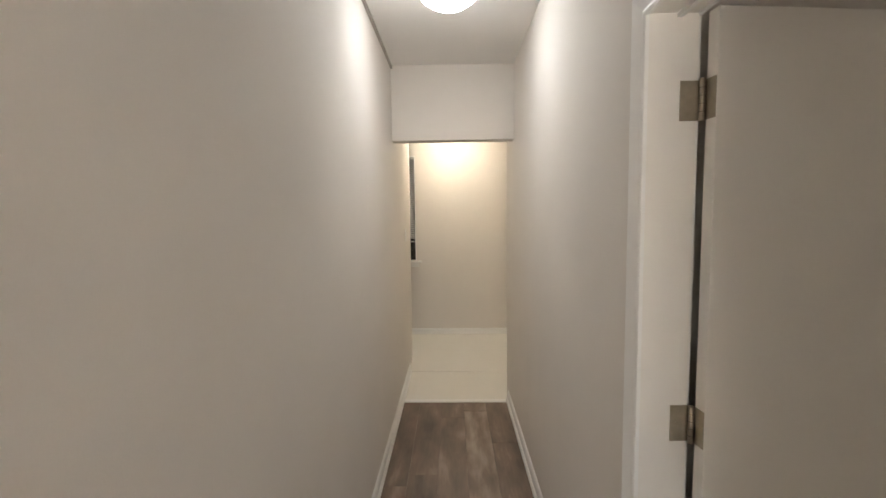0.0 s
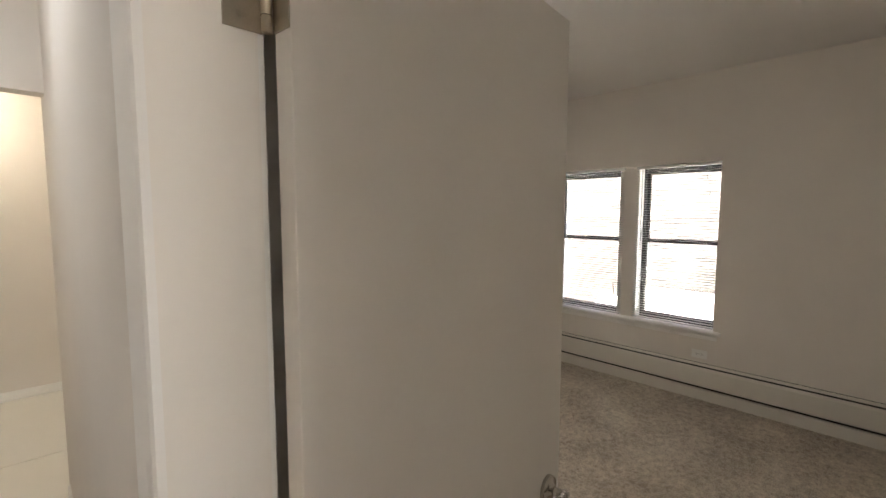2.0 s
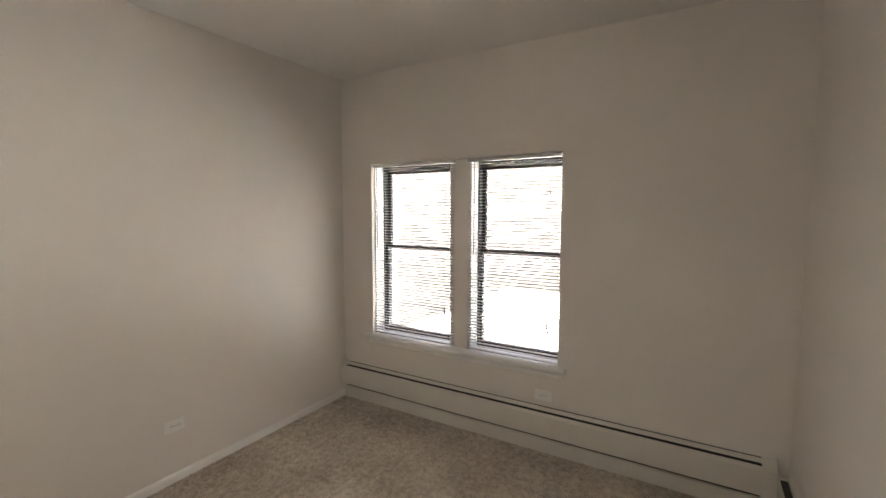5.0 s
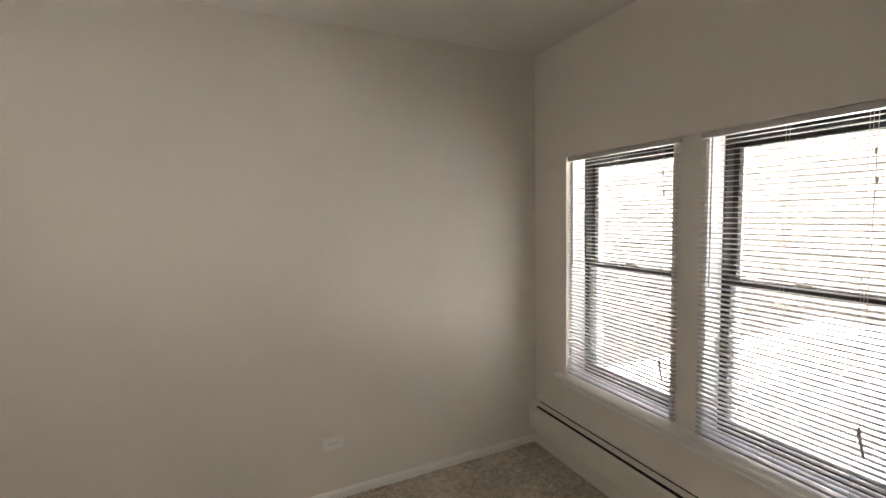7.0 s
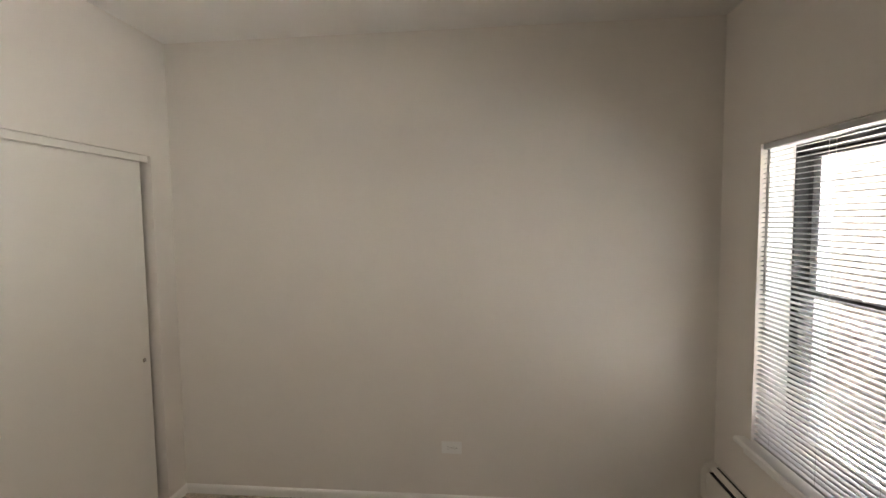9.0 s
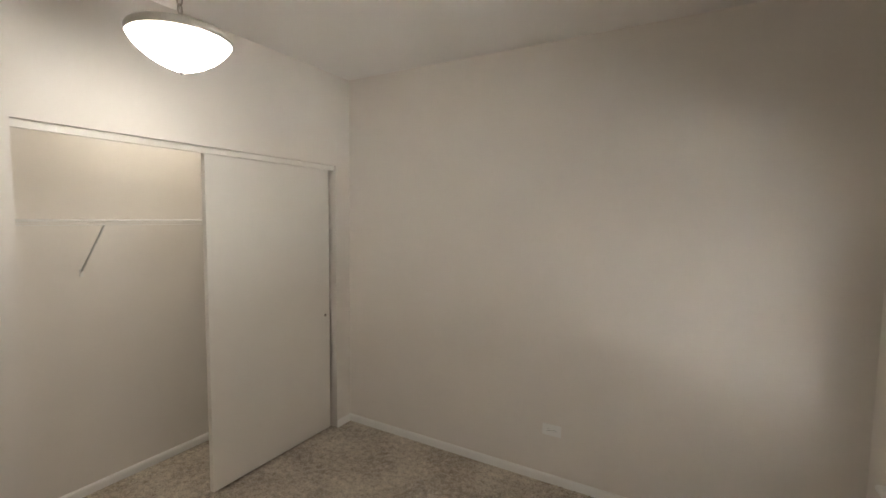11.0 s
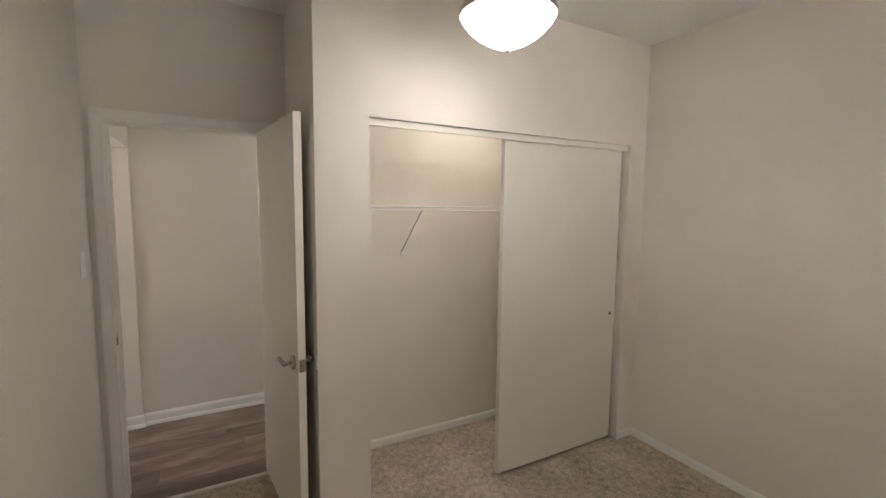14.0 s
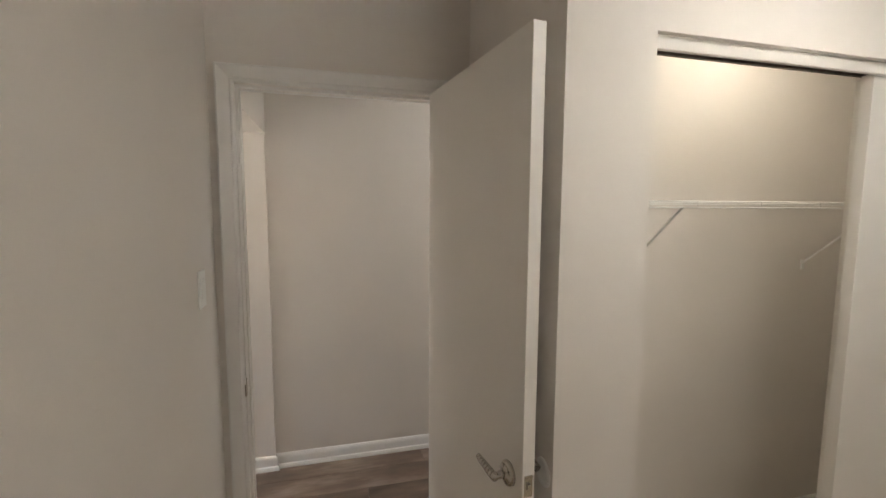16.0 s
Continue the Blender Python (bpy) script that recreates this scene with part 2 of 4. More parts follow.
def lathe(bm, profile, m=Matrix.Identity(4), steps=40):
    """Turns a profile of (radius, height) round the z axis."""
    rings = []
    for r, z in profile:
        if r < 1e-5:
            rings.append([bm.verts.new(m @ Vector((0, 0, z)))])
        else:
            rings.append([bm.verts.new(m @ Vector((r * math.cos(2 * math.pi * k / steps), r * math.sin(2 * math.pi * k / steps), z))) for k in range(steps)])
    for p, q in zip(rings, rings[1:]):
        for k in range(steps):
            j = (k + 1) % steps
            if len(p) == 1 and len(q) > 1:
                bm.faces.new((p[0], q[k], q[j]))
            elif len(q) == 1 and len(p) > 1:
                bm.faces.new((p[k], q[0], p[j]))
            elif len(p) > 1:
                bm.faces.new((p[k], q[k], q[j], p[j]))
    bmesh.ops.recalc_face_normals(bm, faces=bm.faces)
    return bm


def sweep(bm, profile, a, b, inward, up=(0, 0, 1), mitre_a=0.0, mitre_b=0.0):
    """Runs a closed profile of (out, up) from a to b; out runs along inward. A mitre moves each end along the run by that many times out."""
    a, b, n, u = Vector(a), Vector(b), Vector(inward).normalized(), Vector(up)
    d = (b - a).normalized()
    ring_a = [bm.verts.new(a + n * o + u * z + d * (mitre_a * o)) for o, z in profile]
    ring_b = [bm.verts.new(b + n * o + u * z - d * (mitre_b * o)) for o, z in profile]
    k = len(profile)
    for i in range(k):
        j = (i + 1) % k
        bm.faces.new((ring_a[i], ring_b[i], ring_b[j], ring_a[j]))
    bm.faces.new(ring_a)
    bm.faces.new(ring_b[::-1])
    bmesh.ops.recalc_face_normals(bm, faces=bm.faces)
    return bm


def mesh_of(name, bm, mat, smooth=False):
    me = bpy.data.meshes.new(name)
    bm.to_mesh(me)
    bm.free()
    me.materials.append(mat)
    if smooth:
        for p in me.polygons:
            p.use_smooth = True
    return me


def part(name, bm, mat, parent, label="", smooth=False):
    ob = new(name, mesh_of(name, bm, mat, smooth))
    ob.parent = parent
    if label:
        ob["label"] = label
    return ob


def thing(name, label, category, bm=None, mat=None, group="", kind="", at=(0, 0, 0), smooth=False):
    ob = new(name, mesh_of(name, bm, mat, smooth) if bm else None)
    ob.location = at
    return tagged(ob, label, category, group, kind)


def setting(name, bm, mat, label, category, smooth=False):
    return thing(name, label, category, bm, mat, kind="structure", smooth=smooth)


# ---- plan ----
XW = 1.507      # room face of the door wall
XH = 1.392      # hall face of the door wall
XL = 0.490      # hall's west wall
XC = 2.243      # closet front
XE = 5.358      # window wall
YS0, YS1 = 1.108, 1.168   # south wall at its west and east ends
YN = 4.272      # north wall
ZR = 2.715      # room ceiling
ZH = 2.665      # hall ceiling
YD0, YD1 = 1.188, 1.932   # door opening
ZD = 2.035      # door head
YC = 2.052      # closet's south side
CO0, CO1 = 2.305, 4.121   # closet opening
ZCO = 2.045
XCB = 1.560     # closet back
WY0, WYM0, WYM1, WY1 = 2.394, 3.066, 3.194, 3.954   # windows and the post between
WZ0, WZ1 = 0.597, 1.998
YHEAD = 4.146   # hall header
YNOSE = 4.456   # edge of the hall floor
YFAR = 5.900    # stairwell's far wall

# ---- walls, floors, ceilings ----
setting("wall_north", boxes((XW, XE + 0.32, YN, YN + 0.15, -0.05, ZR + 0.1)), WALL, "warm greige painted plaster wall, matte", "wall")
setting("wall_east", boxes(
    (XE, XE + 0.32, YS1 - 0.2, WY0, -0.05, ZR + 0.1), (XE, XE + 0.32, WY1, YN, -0.05, ZR + 0.1),
    (XE, XE + 0.32, WY0, WY1, -0.05, WZ0 - 0.03), (XE, XE + 0.32, WY0, WY1, WZ1, ZR + 0.1)), WALL, "warm greige painted window wall above a baseboard heater", "wall")
_bm = bmesh.new()
_lo = [_bm.verts.new((x, y, -0.05)) for x, y in ((XW, YS0), (XE, YS1), (XE, YS1 - 0.2), (XW, YS0 - 0.2))]
_hi = [_bm.verts.new((v.co.x, v.co.y, ZR + 0.1)) for v in _lo]
for _i in range(4):
    _j = (_i + 1) % 4
    _bm.faces.new((_lo[_i], _lo[_j], _hi[_j], _hi[_i]))
_bm.faces.new(_lo[::-1])
_bm.faces.new(_hi)
bmesh.ops.recalc_face_normals(_bm, faces=_bm.faces)
setting("wall_south", _bm, WALL, "warm greige painted wall beside the bedroom door", "wall")
setting("wall_west", boxes(
    (XH, XW, -1.6, YD0 - 0.018, -0.05, ZR + 0.1), (XH, XW, YD1 + 0.018, YNOSE + 0.05, -0.05, ZR + 0.1),
    (XH, XW, YD0 - 0.018, YD1 + 0.018, ZD + 0.018, ZR + 0.1)), WALL, "greige painted partition with the bedroom door opening", "wall")
setting("wall_closet_side", boxes((XW, XC - 0.13, YC, YC + 0.10, -0.05, ZR + 0.1)), WALL, "greige painted closet side wall behind the open door", "wall")
setting("wall_closet_pier", boxes((XC - 0.13, XC, YC, CO0, -0.05, ZR + 0.1)), WALL, "greige painted pier beside the closet opening", "wall")
setting("wall_closet_end", boxes((XC - 0.13, XC, CO1, YN, -0.05, ZR + 0.1)), WALL, "narrow greige return at the closet's far end", "wall")
setting("wall_closet_header", boxes((XC - 0.13, XC, CO0, CO1, ZCO, ZR + 0.1)), WALL, "greige painted wall above the closet opening", "wall")
setting("wall_closet_back", boxes((XW, XCB, YC + 0.10, YN, -0.05, ZR + 0.1)), WALL, "greige painted closet back wall", "wall")
setting("ceiling_room", boxes((XH + 0.02, XE + 0.32, -1.6, YN + 0.15, ZR, ZR + 0.12)), CEIL, "flat off-white painted bedroom ceiling", "ceiling")
setting("ceiling_closet", boxes((XCB, XC - 0.13, YC + 0.10, YN, 2.60, 2.65)), WALL, "greige painted closet ceiling", "ceiling")

setting("wall_hall_west", boxes((XL - 0.15, XL, 1.16, 5.42, -0.05, 2.80), (XL - 0.15, XL + 0.022, -1.6, 1.16, -0.05, 2.80)), WALL, "greige painted hallway wall with a small jog", "wall")
setting("wall_hall_header", boxes((XL, XH, YHEAD, YHEAD + 0.11, 2.122, 2.80)), WALL, "greige painted header across the hallway", "wall")
setting("wall_hall_header_south", boxes((XL + 0.022, XH, 1.01, 1.16, 2.012, 2.80)), WALL, "greige painted header over a hallway opening", "wall")
# the opening is made up, out of view, to hold the fill lamp
setting("wall_hall_south", boxes((XL - 0.15, 0.59, -1.75, -1.6, -0.05, 2.80), (1.31, XH, -1.75, -1.6, -0.05, 2.80), (0.59, 1.31, -1.75, -1.6, -0.05, 0.51), (0.59, 1.31, -1.75, -1.6, 1.99, 2.80)), WALL, "plain greige hallway end wall with an opening added for the fill lamp", "wall")
setting("ceiling_hall", boxes((XL - 0.15, XH, -1.6, YHEAD + 0.11, ZH, ZH + 0.13)), CEIL, "flat off-white hallway ceiling", "ceiling")
# grey strip paints the shadow gap where wall meets ceiling
setting("trim_ceiling_shadow", boxes((XL, XL + 0.012, 1.16, YHEAD, ZH - 0.022, ZH)), material("shadow_gap_grey", (0.42, 0.38, 0.33), 0.7), "narrow grey strip painted as the shadow gap along the hallway ceiling edge", "trim")

# stairwell beyond the hall floor
HW0, HW1, HZ0, HZ1 = -0.15, 0.512, 1.040, 2.245
setting("wall_stair_far", boxes(
    (-1.2, HW0, YFAR, YFAR + 0.2, 0.10, 2.80), (HW1, 2.6, YFAR, YFAR + 0.2, 0.10, 2.80),
    (HW0, HW1, YFAR, YFAR + 0.2, 0.10, HZ0), (HW0, HW1, YFAR, YFAR + 0.2, HZ1, 2.80)), WALL, "greige painted stairwell wall with a narrow window", "wall")
_bm = bmesh.new()
_sec = [(5.13, -0.05), (5.13, 0.0), (YFAR - 0.002, 0.178), (YFAR + 0.1, 0.196), (YFAR + 0.1, -0.05)]
_ra = [_bm.verts.new((-1.2, y, z)) for y, z in _sec]
_rb = [_bm.verts.new((2.6, y, z)) for y, z in _sec]
for _i in range(5):
    _j = (_i + 1) % 5
    _bm.faces.new((_ra[_i], _ra[_j], _rb[_j], _rb[_i]))
_bm.faces.new(_ra[::-1])
_bm.faces.new(_rb)
bmesh.ops.recalc_face_normals(_bm, faces=_bm.faces)
setting("wall_stair_bulkhead", _bm, STAIRWHITE, "white painted sloping bulkhead at the foot of the wall", "bulkhead")
setting("wall_stair_west", boxes((-1.35, -1.2, 4.4, YFAR + 0.2, -0.05, 2.80)), WALL, "plain greige stairwell wall", "wall")
setting("wall_stair_west_return", boxes((-1.2, XL - 0.15, 4.4, 4.55, -0.05, 2.80)), WALL, "plain greige stairwell return wall", "wall")
setting("wall_stair_east", boxes((2.6, 2.75, YN + 0.15, YFAR + 0.2, -0.05, 2.80)), WALL, "plain greige stairwell side wall", "wall")
setting("wall_stair_back", boxes((XH, 2.6, YNOSE + 0.05, YNOSE + 0.10, -0.05, 2.80)), WALL, "plain greige stairwell back wall", "wall")
setting("floor_landing", boxes((-1.35, XL - 0.15, 4.4, 5.13, -0.05, -0.003), (XL - 0.15, XH, YNOSE - 0.05, 5.13, -0.05, -0.003), (XH, 2.75, YNOSE + 0.05, 5.13, -0.05, -0.003)), STAIRWHITE, "white painted landing floor", "floor")
setting("ceiling_stair", boxes((-1.35, XH, YHEAD + 0.11, YFAR + 0.2, 2.60, 2.74), (XH, 2.75, YNOSE + 0.10, YFAR + 0.2, 2.60, 2.74)), CEIL, "off-white stairwell ceiling", "ceiling")
setting("trim_nosing", sweep(bmesh.new(), [(0.0, -0.004), (0.050, -0.004), (0.048, 0.003), (0.036, 0.008), (0.012, 0.008), (0.0, 0.003)], (XL, YNOSE - 0.045, 0), (XH, YNOSE - 0.045, 0), (0, 1, 0)), TRIM, "white transition strip at the plank floor edge", "trim")


# ---- baseboards and casings ----
BASE_ROOM = [(0, 0), (0.012, 0), (0.012, 0.036), (0.010, 0.046), (0.005, 0.053), (0, 0.056)]
BASE_HALL = [(0, 0), (0.012, 0), (0.012, 0.064), (0.010, 0.076), (0.005, 0.085), (0, 0.088)]
SHOE = [(0.0125, 0), (0.024, 0), (0.024, 0.010), (0.020, 0.022), (0.0125, 0.027)]


def baseboard(runs, profile, label, shoe=None):
    bm = bmesh.new()
    for a, b, n, ma, mb in runs:
        sweep(bm, profile, (*a, 0), (*b, 0), (*n, 0), mitre_a=ma, mitre_b=mb)
    ob = setting("baseboard", bm, TRIM, label, "baseboard")
    if shoe:
        bm = bmesh.new()
        for a, b, n, ma, mb in runs:
            sweep(bm, shoe, (*a, 0), (*b, 0), (*n, 0), mitre_a=ma, mitre_b=mb)
        part("shoe_moulding", bm, TRIM, ob)
    return ob


baseboard([((XC, YN), (XE, YN), (0, -1), 1, 1)], BASE_ROOM, "white painted baseboard above carpet along the wall")
baseboard([((XC, CO1 + 0.002), (XC, YN), (1, 0), -1, 1)], BASE_ROOM, "short white baseboard beside the closet opening")
baseboard([((XC, YC), (XC, CO0), (1, 0), -1, -1)], BASE_ROOM, "short white baseboard on the closet pier")
baseboard([((XW + 0.02, YC), (XC, YC), (0, -1), 0, -1)], BASE_ROOM, "white baseboard behind the open door")
baseboard([((XCB, YC + 0.10), (XCB, YN), (1, 0), 1, 1)], BASE_ROOM, "white baseboard at the closet back")
baseboard([((XCB, YN), (XC - 0.13, YN), (0, -1), 1, 0)], BASE_ROOM, "white baseboard inside the closet end")
baseboard([((XCB, YC + 0.10), (XC - 0.13, YC + 0.10), (0, 1), 1, 0)], BASE_ROOM, "white baseboard inside the closet")
baseboard([((XW + 0.02, YS0), (XE - 0.5, YS1 - 0.008), (-0.0154, 1), 0, 0)], BASE_ROOM, "white baseboard along the wall beside the door")
baseboard([((XL, 1.16), (XL, 5.10), (1, 0), 1, 0)], BASE_HALL, "white hallway baseboard with shoe moulding", SHOE)
baseboard([((XL + 0.022, -1.6), (XL + 0.022, 1.16), (1, 0), 0, -1)], BASE_HALL, "white hallway baseboard on the wall jog", SHOE)
baseboard([((XH, YD1 + 0.07), (XH, YNOSE - 0.005), (-1, 0), 0, 0)], BASE_HALL, "white hallway baseboard up to the stairs", SHOE)
baseboard([((XH, -1.6), (XH, YD0 - 0.07), (-1, 0), 0, 0)], BASE_HALL, "white hallway baseboard beside the door casing", SHOE)
_bm = sweep(bmesh.new(), [(0, 0), (0.020, 0.0), (0.024, 0.012), (0.016, 0.022), (0.013, 0.052), (0.008, 0.064), (0, 0.068)], (-1.2, YFAR, 0.170), (2.6, YFAR, 0.170), (0, -1, 0))
setting("trim_stair_cap", _bm, TRIM, "white cap moulding on the stairwell wall", "trim")

CASING = [(0.0, 0.0), (0.009, 0.0), (0.012, 0.006), (0.012, 0.012), (0.0085, 0.015), (0.0105, 0.022), (0.014, 0.034), (0.017, 0.046), (0.019, 0.054), (0.017, 0.060), (0.0, 0.060)]


def door_casing(xface, out, label):
    """Two legs and a head, mitred, on one face of the door wall. The profile's second number runs away from the opening."""
    bm = bmesh.new()
    y0, y1, z1 = YD0 + 0.006, YD1 + (0.006 if out == 1 else -0.004), ZD - 0.004
    for y, side in ((y0, -1), (y1, 1)):
        prof = CASING
        ring0 = [bm.verts.new((xface + out * o, y + side * s, 0.0)) for o, s in prof]
        ring1 = [bm.verts.new((xface + out * o, y + side * s, z1 + s)) for o, s in prof]
        k = len(prof)
        for i in range(k):
            j = (i + 1) % k
            bm.faces.new((ring0[i], ring0[j], ring1[j], ring1[i]))
    left = [bm.verts.new((xface + out * o, y0 - s, z1 + s)) for o, s in CASING]
    right = [bm.verts.new((xface + out * o, y1 + s, z1 + s)) for o, s in CASING]
    k = len(CASING)
    for i in range(k):
        j = (i + 1) % k
        bm.faces.new((left[i], right[i], right[j], left[j]))
    bmesh.ops.remove_doubles(bm, verts=bm.verts, dist=1e-5)
    bmesh.ops.recalc_face_normals(bm, faces=bm.faces)
    return setting("trim_door_casing", bm, TRIM, label, "door casing")


door_casing(XW, 1, "white moulded door casing on the bedroom side")
door_casing(XH, -1, "white moulded door casing on the hallway side")
door_jamb = setting("trim_door_jamb", boxes(
    (XH, XW, YD0 - 0.018, YD0, 0, ZD), (XH, XW, YD1, YD1 + 0.018, 0, ZD), (XH, XW, YD0 - 0.018, YD1 + 0.018, ZD, ZD + 0.018)), DOOR, "white painted door jamb with stops", "door jamb")
part("door_stop", boxes((XW - 0.050, XW - 0.038, YD0, YD0 + 0.010, 0, ZD)), TRIM, door_jamb)
part("door_stop", boxes((XW - 0.050, XW - 0.038, YD0 + 0.010, YD1, ZD - 0.010, ZD)), TRIM, door_jamb)
part("strike_plate", boxes((XW - 0.036, XW - 0.006, YD0, YD0 + 0.0025, 0.890, 0.955), bevel=0.001), HINGE, door_jamb, "satin nickel strike plate")
part("strike_lip", boxes((XW - 0.010, XW + 0.013, YD0 + 0.0026, YD0 + 0.0085, 0.900, 0.945), bevel=0.002), NICKEL, door_jamb, "curled lip of the strike plate")
setting("trim_threshold", sweep(bmesh.new(), [(0, 0), (0.036, 0), (0.032, 0.006), (0.018, 0.009), (0.004, 0.006)], (XW + 0.012, YD0, 0.002), (XW + 0.012, YD1, 0.002), (1, 0, 0)), METALTRIM, "pale metal strip between plank floor and carpet", "threshold")

# ---- bedroom door, standing open ----
door = thing("door_1", "flat off-white painted bedroom door standing wide open", "door", kind="structure", at=(XW + 0.0065, 1.920, 0))
door.rotation_euler = (0, 0, radians(5.9))
DW, DT = 0.735, 0.035


def door_leaf():
    bm = boxes((0.010, 0.006 + DW, -DT, 0.0, 0.022, 2.031), bevel=0.0015)
    return part("leaf", bm, DOOR, door)


leaf = door_leaf()
part("latch_plate", boxes((DW + 0.0055, DW + 0.0075, -0.030, -0.005, 0.872, 0.930), bevel=0.0006), NICKEL, leaf, "satin nickel latch plate")
part("latch_bolt", boxes((DW + 0.007, DW + 0.013, -0.022, -0.013, 0.893, 0.909), bevel=0.001), NICKEL, leaf, "satin nickel latch bolt")


def lever(side):
    """Rosette, neck and a lever that points back to the hinges. side: -1 on the hall face, 1 on the other."""
    face = -DT if side < 0 else 0.0
    cx, cz = DW - 0.060, 0.902
    turn = Matrix.Translation((cx, face, cz)) @ (Matrix.Rotation(radians(90 if side < 0 else -90), 4, 'X'))
    rose = part("rosette", lathe(bmesh.new(), [(0, 0), (0.033, 0), (0.033, 0.007), (0.031, 0.011), (0.025, 0.013), (0.018, 0.014), (0.0145, 0.019), (0, 0.019)], turn, 32), NICKEL, leaf, "round satin nickel rosette", True)
    bm = tube(bmesh.new(), (cx, face, cz), (cx, face + side * 0.050, cz), 0.0105, 16)
    reach = face + side * 0.045
    prev = Vector((cx + 0.008, reach, cz))
    for k in range(1, 9):
        f = k / 8
        p = Vector((cx + 0.008 - 0.104 * f, reach + side * 0.004 * math.sin(f * math.pi), cz + 0.006 * math.sin(f * math.pi * 0.9) - 0.001))
        tube(bm, prev, p, 0.0112 - 0.0032 * (k - 1) / 8, 12, 0.0112 - 0.0032 * k / 8)
        prev = p
    part("lever_handle", bm, NICKEL, leaf, "satin nickel lever handle", True)


lever(-1)
lever(1)


def hinge(z):
    """Knuckle on the door's axis, one leaf let into the jamb, one on the door's edge, three screws in each."""
    h = part("hinge", tube(bmesh.new(), (0, 0, z - 0.046), (0, 0, z + 0.046), 0.0064, 14), HINGE, door, "worn satin steel butt hinge", True)
    for dz in (-0.0275, -0.0092, 0.0092, 0.0275):
        part("knuckle_seam", tube(bmesh.new(), (0, 0, z + dz - 0.0004), (0, 0, z + dz + 0.0004), 0.0066, 14), DARK, h)
    part("pin_head", lathe(bmesh.new(), [(0, 0.0495), (0.004, 0.049), (0.0068, 0.0475), (0.0072, 0.046), (0, 0.046)], Matrix.Translation((0, 0, z)), 14), HINGE, h, "", True)
    swing = Matrix.Rotation(-door.rotation_euler.z, 4, 'Z')
    bm = boxes((-0.046, -0.001, 0.0085, 0.0112, z - 0.046, z + 0.046), bevel=0.0006)
    bmesh.ops.transform(bm, matrix=swing, verts=bm.verts)
    part("jamb_leaf", bm, HINGE, h)
    part("door_leaf_plate", boxes((0.0075, 0.0098, -0.0345, -0.001, z - 0.046, z + 0.046), bevel=0.0006), HINGE, h)
    for dz in (-0.030, 0.0, 0.030):
        bm = tube(bmesh.new(), (-0.026 if dz else -0.034, 0.0090, z + dz), (-0.026 if dz else -0.034, 0.0072, z + dz), 0.0036, 10)
        bmesh.ops.transform(bm, matrix=swing, verts=bm.verts)
        tube(bm, (0.0085, -0.020, z + dz), (0.0070, -0.020, z + dz), 0.0036, 10)
        part("screw", bm, HINGE, h)


for _z in (1.835, 1.052, 0.290):
    hinge(_z)

# ---- floors ----
setting("floor_hall_base", boxes((XL - 0.15, XW + 0.012, -1.6, YNOSE - 0.05, -0.05, -0.006)), SUBFLOOR, "dark joints under the hallway planks", "floor")


def carpet():
    """Cut pile: a fine uneven sheet with tufts leaning in patches."""
    x0, x1, y0, y1, step = XCB, XE, YS0 - 0.05, YN, 0.0085
    nx, ny = int((x1 - x0) / step) + 1, int((y1 - y0) / step) + 1
    rng = np.random.default_rng(5)
    gx, gy = np.meshgrid(np.linspace(x0, x1, nx), np.linspace(y0, y1, ny), indexing="ij")
    gz = rng.normal(0, 0.0034, gx.shape)
    wide = np.sin(gx * 5.1 + 1.3 * np.sin(gy * 4.3)) * np.sin(gy * 6.2 + 1.1 * np.sin(gx * 3.7))
    gz = gz + 0.002 * wide - 0.002
    gx = gx + rng.normal(0, 0.0022, gx.shape)
    gy = gy + rng.normal(0, 0.0022, gy.shape)
    gx[0], gx[-1] = x0, x1
    gy[:, 0], gy[:, -1] = y0, y1
    keep_x = np.clip(gx, x0, x1)
    verts = np.stack([keep_x, np.clip(gy, y0, y1), gz], -1).reshape(-1, 3)
    idx = np.arange(nx * ny).reshape(nx, ny)
    faces = np.stack([idx[:-1, :-1], idx[1:, :-1], idx[1:, 1:], idx[:-1, 1:]], -1).reshape(-1, 4)
    me = bpy.data.meshes.new("floor_carpet")
    me.vertices.add(len(verts))
    me.vertices.foreach_set("co", verts.ravel())
    me.loops.add(faces.size)
    me.loops.foreach_set("vertex_index", faces.ravel())
    me.polygons.add(len(faces))
    me.polygons.foreach_set("loop_start", np.arange(0, faces.size, 4))
    me.update(calc_edges=True)
    me.materials.append(CARPET)
    return tagged(new("floor_carpet", me), "grey-beige cut-pile bedroom carpet", "carpet", kind="structure")


carpet()
setting("floor_carpet_doorway", boxes((XW + 0.030, XCB + 0.004, YS0 - 0.05, YC, -0.05, -0.001)), CARPET, "grey-beige carpet edge at the doorway", "carpet")
setting("floor_slab", boxes((XW + 0.012, XE + 0.32, YS0 - 0.1, YN, -0.12, -0.02)), SUBFLOOR, "slab under the carpet", "floor")

# ---- windows ----
sill = setting("window_sill", sweep(bmesh.new(), [(-0.20, 0.0), (0.045, 0.0), (0.052, 0.007), (0.052, 0.020), (0.045, 0.027), (-0.20, 0.027)], (XE, WY0 - 0.055, WZ0 - 0.027), (XE, WY1 + 0.055, WZ0 - 0.027), (-1, 0, 0)), TRIM, "white painted window stool under both windows", "window sill")
